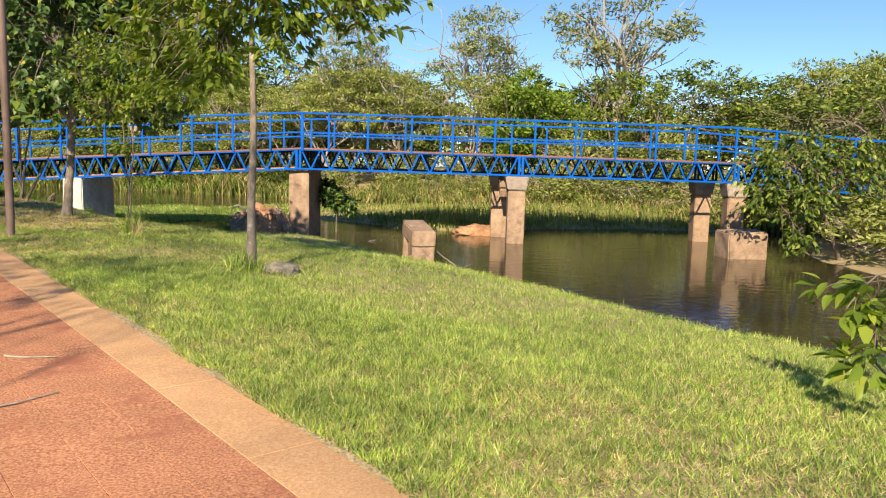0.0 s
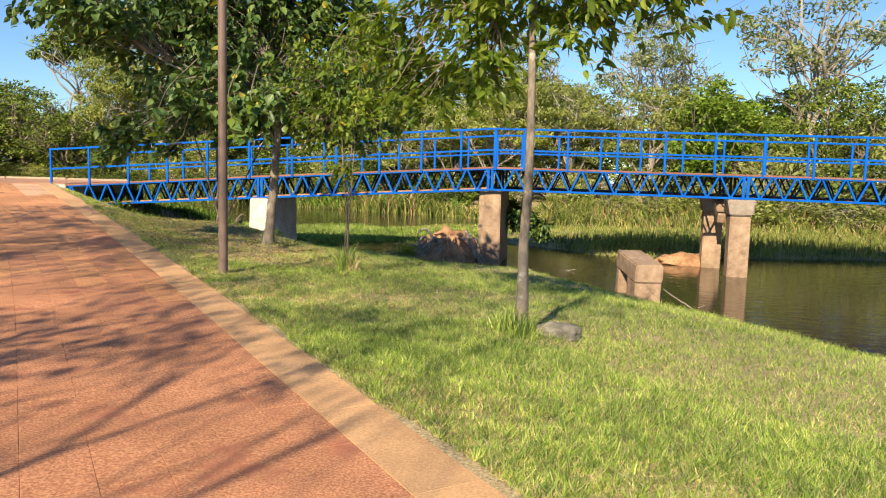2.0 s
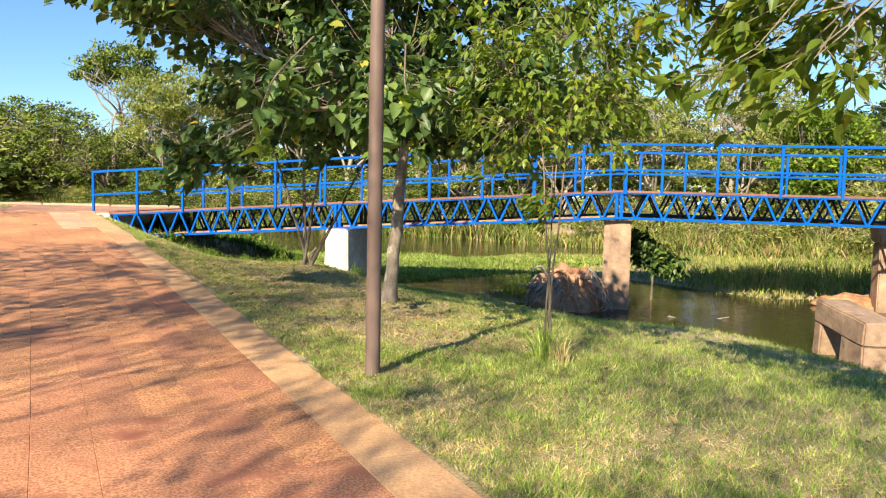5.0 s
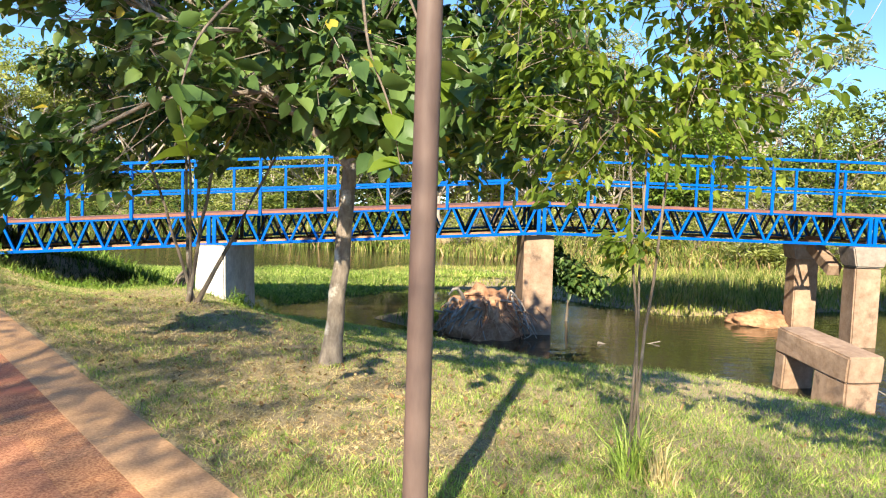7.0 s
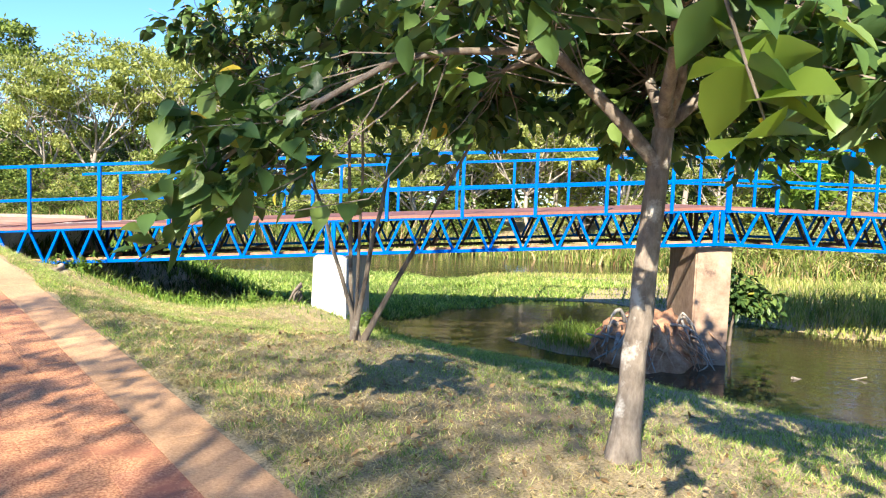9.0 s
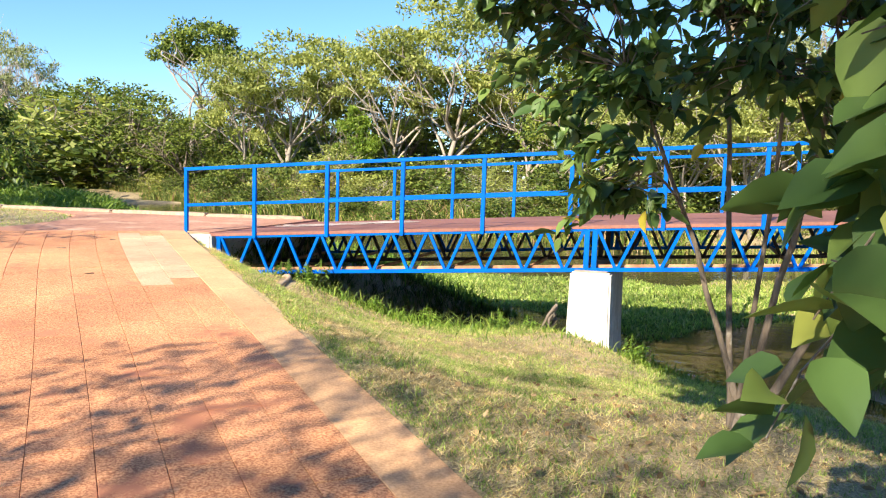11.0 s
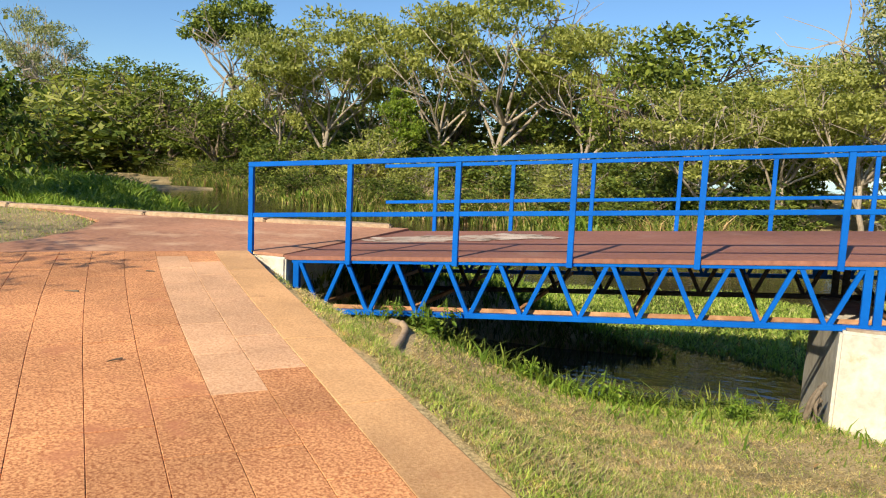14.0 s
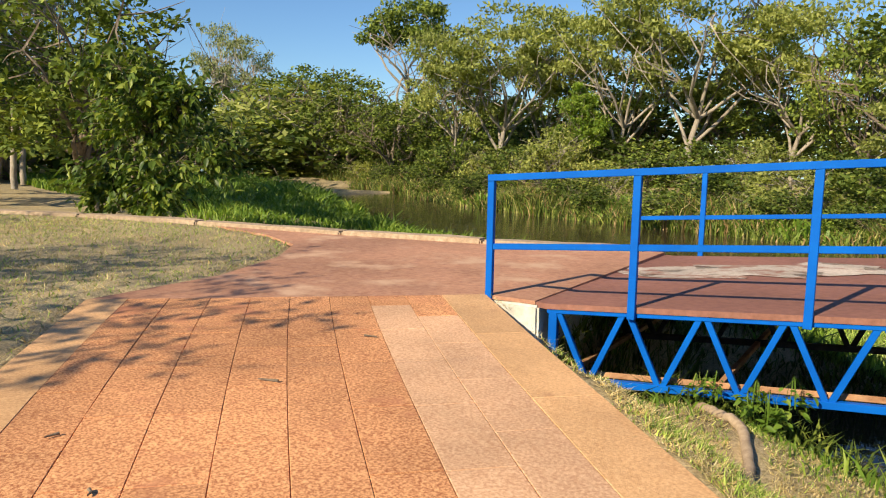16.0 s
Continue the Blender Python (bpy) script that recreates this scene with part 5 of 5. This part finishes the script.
    tagged(solid("bridge_weeds", *long_blades(rng, x, y, ground_z(x, y), rng.uniform(0.05, 0.18, len(x)) * (0.5 + patches(x, y, 1.7, 4.0)), rng.uniform(0.010, 0.030, len(x)), 0.6), M_WEED), "green weeds growing along the foot of the bridge", "weeds", kind="stuff")


grow()


def tuft(name, label, x, y, count, spread, height, mat, seed):
    rng = np.random.default_rng(seed)
    px, py = rng.normal(x, spread, count), rng.normal(y, spread, count)
    h = rng.uniform(0.45, 1.0, count) * height * np.exp(-((px - x) ** 2 + (py - y) ** 2) / (2 * (spread * 1.6) ** 2))
    tagged(solid(name, *long_blades(rng, px, py, ground_z(px, py), h, rng.uniform(0.006, 0.014, count), 0.45), mat), label, "grass")


tuft("weed_clump", "dark green weeds on the clay spit by the pier", -7.3, 26.2, 900, 0.55, 0.65, M_WEED, 44)
tuft("weed_clump", "green weeds sprouting on the clay mound", -5.75, 24.9, 260, 0.25, 0.55, M_WEED, 46)
tuft("weed_clump", "dark green weeds on the clay spit by the pier", -6.2, 26.0, 500, 0.4, 0.9, M_WEED, 45)
tuft("grass_tuft", "long green grass tuft round the young tree", -2.6, 9.8, 420, 0.16, 0.42, M_GRASS, 41)
tuft("grass_tuft", "tall reedy grass tuft at the sapling's foot", -5.45, 13.0, 190, 0.06, 0.65, M_GRASS, 42)
tuft("grass_tuft", "tall reedy grass tuft at the sapling's foot", -5.3, 12.9, 70, 0.07, 0.5, M_STRAW, 43)


def leafy_weeds():
    first = broad_tree("leafy_weed", "small broad-leaved weed at the foot of the bridge", (-16.6, 24.0), [((-0.1, 0.0, 0.22), 0.006, 0.004), ((0.12, 0.05, 0.26), 0.006, 0.004), ((0.0, -0.12, 0.2), 0.005, 0.003)],
                       [((-0.14, 0.0, 0.24), (0.12, 0.12, 0.08), 5, 0), ((0.16, 0.05, 0.3), (0.12, 0.12, 0.08), 5, 1), ((0.0, -0.16, 0.2), (0.12, 0.12, 0.08), 5, 2)], 0.085, 6, M_WEED, M_WEED, 19, 0.5, "weed", 0.1, 0.002)
    tagged(first, group="weeds by the bridge")
    rnd = random.Random(12)
    for k in range(22):
        x = rnd.uniform(-18.3, -11.0)
        y = 24.0 + rnd.gauss(0, 0.14) - (0.35 if x > -13.4 else 0.0)
        if abs(x + 12.0) < 0.5:
            continue
        g = rnd.uniform(0.35, 0.8)
        copy_thing(first, pose(x, y, gz(x, y) - 0.02, rnd.uniform(-8, 8), rnd.uniform(-8, 8), rnd.uniform(0, 360)) @ Matrix.Diagonal((g, g, g, 1)))


leafy_weeds()


# ---- loose things on the bank ----
def build_pole():
    x, y = -6.765, 11.69
    z = gz(x, y)
    p = thing("metal_pole", "tall slim brown painted steel pole standing in the grass", "pole", at=(x, y, z - 0.05))
    pts = np.array([(0, 0, t) for t in (0, 1.2, 2.4, 3.6, 5.4)])
    solid("shaft", *tube(pts, [0.062, 0.060, 0.059, 0.057, 0.054], 20), M_POLE, p, smooth=True)
    bm = bmesh.new()
    bmesh.ops.create_cone(bm, cap_ends=True, segments=20, radius1=0.06, radius2=0.05, depth=0.04, matrix=Matrix.Translation((0, 0, 5.41)))
    part("cap", bm, M_POLE, p)


build_pole()


def stone(name, label, category, x, y, z, size, seed, mat):
    bm = bmesh.new()
    bmesh.ops.create_icosphere(bm, subdivisions=4, radius=1)
    noise.seed_set(seed)
    for v in bm.verts:
        v.co *= 1 + 0.32 * noise.noise(v.co * 1.4) + 0.22 * noise.noise(v.co * 4) + 0.12 * noise.noise(v.co * 9)
        v.co = Vector((v.co.x * size[0], v.co.y * size[1], v.co.z * size[2]))
    ob = part(name, bm, mat, smooth=True)
    ob.location = (x, y, z)
    return tagged(ob, label, category)


stone("rock", "half-buried grey rock at the young tree's foot", "rock", -2.18, 10.05, gz(-2.18, 10.05) + 0.0, (0.30, 0.20, 0.15), 3, M_ROCK)
stone("earth_mound", "eroded red clay mound against the bridge pier", "mound", -6.0, 25.15, -1.3, (0.95, 1.0, 1.0), 5, M_MUD)


def build_roots():
    t = thing("root_stump", "tangled bare washed-out tree roots on the clay mound", "roots", at=(-6.7, 24.6, -0.85))
    rng = np.random.default_rng(77)
    for k in range(46):
        a = rng.uniform(-3.0, 0.2)
        c, sn = math.cos(a), math.sin(a)
        reach = rng.uniform(0.95, 1.25)
        top, low = rng.uniform(-0.1, 0.55), rng.uniform(-0.45, -0.1)
        side = rng.normal(0, 0.18)
        hang = bent((0.7 + c * 0.6, 0.5 + sn * 0.6, top), (0.7 + c * reach + side, 0.5 + sn * reach, low), rng, 0.18, 7)
        hang[:, 2] += np.sin(np.linspace(0, math.pi, 7)) * 0.12
        solid("root", *tube(hang, np.linspace(0.032, 0.009, 7), 5), M_MUD if k % 3 else M_PALEBARK, t, smooth=True)
    for k in range(26):
        a = rng.uniform(-2.6, 0.4)
        end = (math.cos(a) * rng.uniform(0.3, 0.8), math.sin(a) * rng.uniform(0.2, 0.6), rng.uniform(-0.35, 0.45))
        solid("root", *tube(bent((rng.normal(0.3, 0.15), rng.normal(0.2, 0.1), rng.uniform(-0.2, 0.4)), end, rng, 0.22, 7), np.linspace(0.06, 0.015, 7), 6), M_PALEBARK, t, smooth=True)


build_roots()
stone("earth_mound", "low red clay bank at the pier's foot in water", "mound", 1.35, 27.9, -1.3, (0.9, 0.7, 0.35), 6, M_MUD)


def build_pier_roots():
    t = thing("exposed_roots", "brown exposed roots at the white pier's foot", "roots", at=(-12.5, 23.98, gz(-12.5, 23.95)))
    rng = np.random.default_rng(78)
    for k in range(7):
        end = (rng.uniform(-0.28, -0.05), rng.uniform(-0.4, 0.0), -0.06)
        solid("root", *tube(bent((rng.uniform(-0.02, 0.04), rng.uniform(-0.03, 0.16), rng.uniform(0.15, 0.55)), end, rng, 0.05, 7), np.linspace(0.028, 0.010, 7), 6), M_BARK, t, smooth=True)


build_pier_roots()


def build_blocks():
    a, b = Vector((-1.16, 21.13, -0.27)), Vector((-0.80, 19.40, -0.42))
    axis_x = (b - a).normalized()
    axis_y = Vector((0, 0, 1)).cross(axis_x).normalized()
    axis_z = axis_x.cross(axis_y)
    m = Matrix((axis_x, axis_y, axis_z)).transposed().to_4x4()
    L = (b - a).length
    t = thing("concrete_footing", "tilted mud-stained concrete footing lying in shallow water", "footing")
    t.matrix_basis = Matrix.Translation(a) @ m
    LEG = 0.28
    part("beam", rough_up(box_bm(L, 0.62, 0.42, 0.03, (L / 2, 0.31, -0.21), 2), 0.015, 3, 3), M_RUST, t)
    part("leg", rough_up(box_bm(LEG, 0.60, 1.3, 0.03, (0.15, 0.31, -1.05), 2), 0.015, 3, 3), M_RUST, t)
    part("leg", rough_up(box_bm(0.75, 0.60, 1.2, 0.03, (L - 0.39, 0.31, -1.0), 2), 0.02, 3, 3), M_RUST, t)
    k = thing("concrete_block", "square broken concrete block standing in the river", "block")
    k.matrix_basis = pose(9.1, 22.9, -0.95, 2, -2, 8)
    part("block", rough_up(box_bm(1.25, 0.9, 0.95, 0.04, (0, 0, 0), 2), 0.03, 2.5, 4), M_RUST, k)


build_blocks()


def build_edging():
    pts = EDGING
    line = np.array([(x, y, gz(x, y) + 0.035) for x, y in pts])
    m = len(pts) - 1
    fine = np.stack([np.interp(np.linspace(0, m, 30), np.arange(m + 1), line[:, k]) for k in range(3)], -1)
    rng = np.random.default_rng(3)
    fine[1:-1] = (fine[:-2] + fine[1:-1] + fine[2:]) / 3
    fine[:, 2] += rng.normal(0, 0.006, 30)
    rad = np.full(30, 0.052) * rng.uniform(0.9, 1.1, 30)
    rad[0] = rad[-1] = 0.004
    tagged(solid("stone_edging", *tube(fine, rad * 0.72, 8), M_KERB, smooth=True), "curved rough grey concrete edging in the grass", "edging")


EDGING = [(-17.2, 24.1), (-16.95, 23.75), (-16.7, 23.45), (-16.55, 22.87), (-16.48, 22.47), (-16.29, 21.87)]
build_edging()


def driftwood():
    rng = np.random.default_rng(81)
    for k, (a, b, r) in enumerate((((0.35, 18.75, -1.22), (-0.15, 19.75, -0.98), 0.018), ((0.1, 18.9, -1.26), (0.75, 19.6, -1.27), 0.014), ((-3.6, 24.3, -1.27), (-2.2, 24.6, -1.25), 0.03))):
        tagged(solid("driftwood_branch", *tube(bent(a, b, rng, 0.06, 8), np.linspace(r, r * 0.4, 8), 6), M_PALEBARK, smooth=True), "bare pale branch lying in the shallow water", "branch", "branches in the water")


driftwood()


def litter():
    rnd = random.Random(9)
    for k, (s, n) in enumerate(((5.1, -1.4), (5.0, -1.2), (6.0, -0.9), (27.0, -2.6), (28.3, -1.9), (29.2, -1.2), (26.2, -1.6), (27.6, -2.9))):
        p = spot(s, n)
        z = float(rise(s)) + 0.012
        rng = np.random.default_rng(60 + k)
        a, length = rnd.uniform(0, 6.28), rnd.uniform(0.08, 0.3) * (2.0 if k < 3 else 0.6)
        q = bent((-length / 2, 0, 0), (length / 2, 0, 0), rng, 0.06, 5)
        q[:, 2] = 0
        ob = tagged(solid("twig", *tube(q, np.linspace(0.009, 0.004, 5), 5), M_BARK if k > 2 else M_PALEBARK), "small dry twig lying on the path", "twig", "twigs on the path")
        ob.matrix_basis = pose(p[0], p[1], z, 0, 0, math.degrees(a))


litter()


# ---- slabs of the path ----
lay_path()
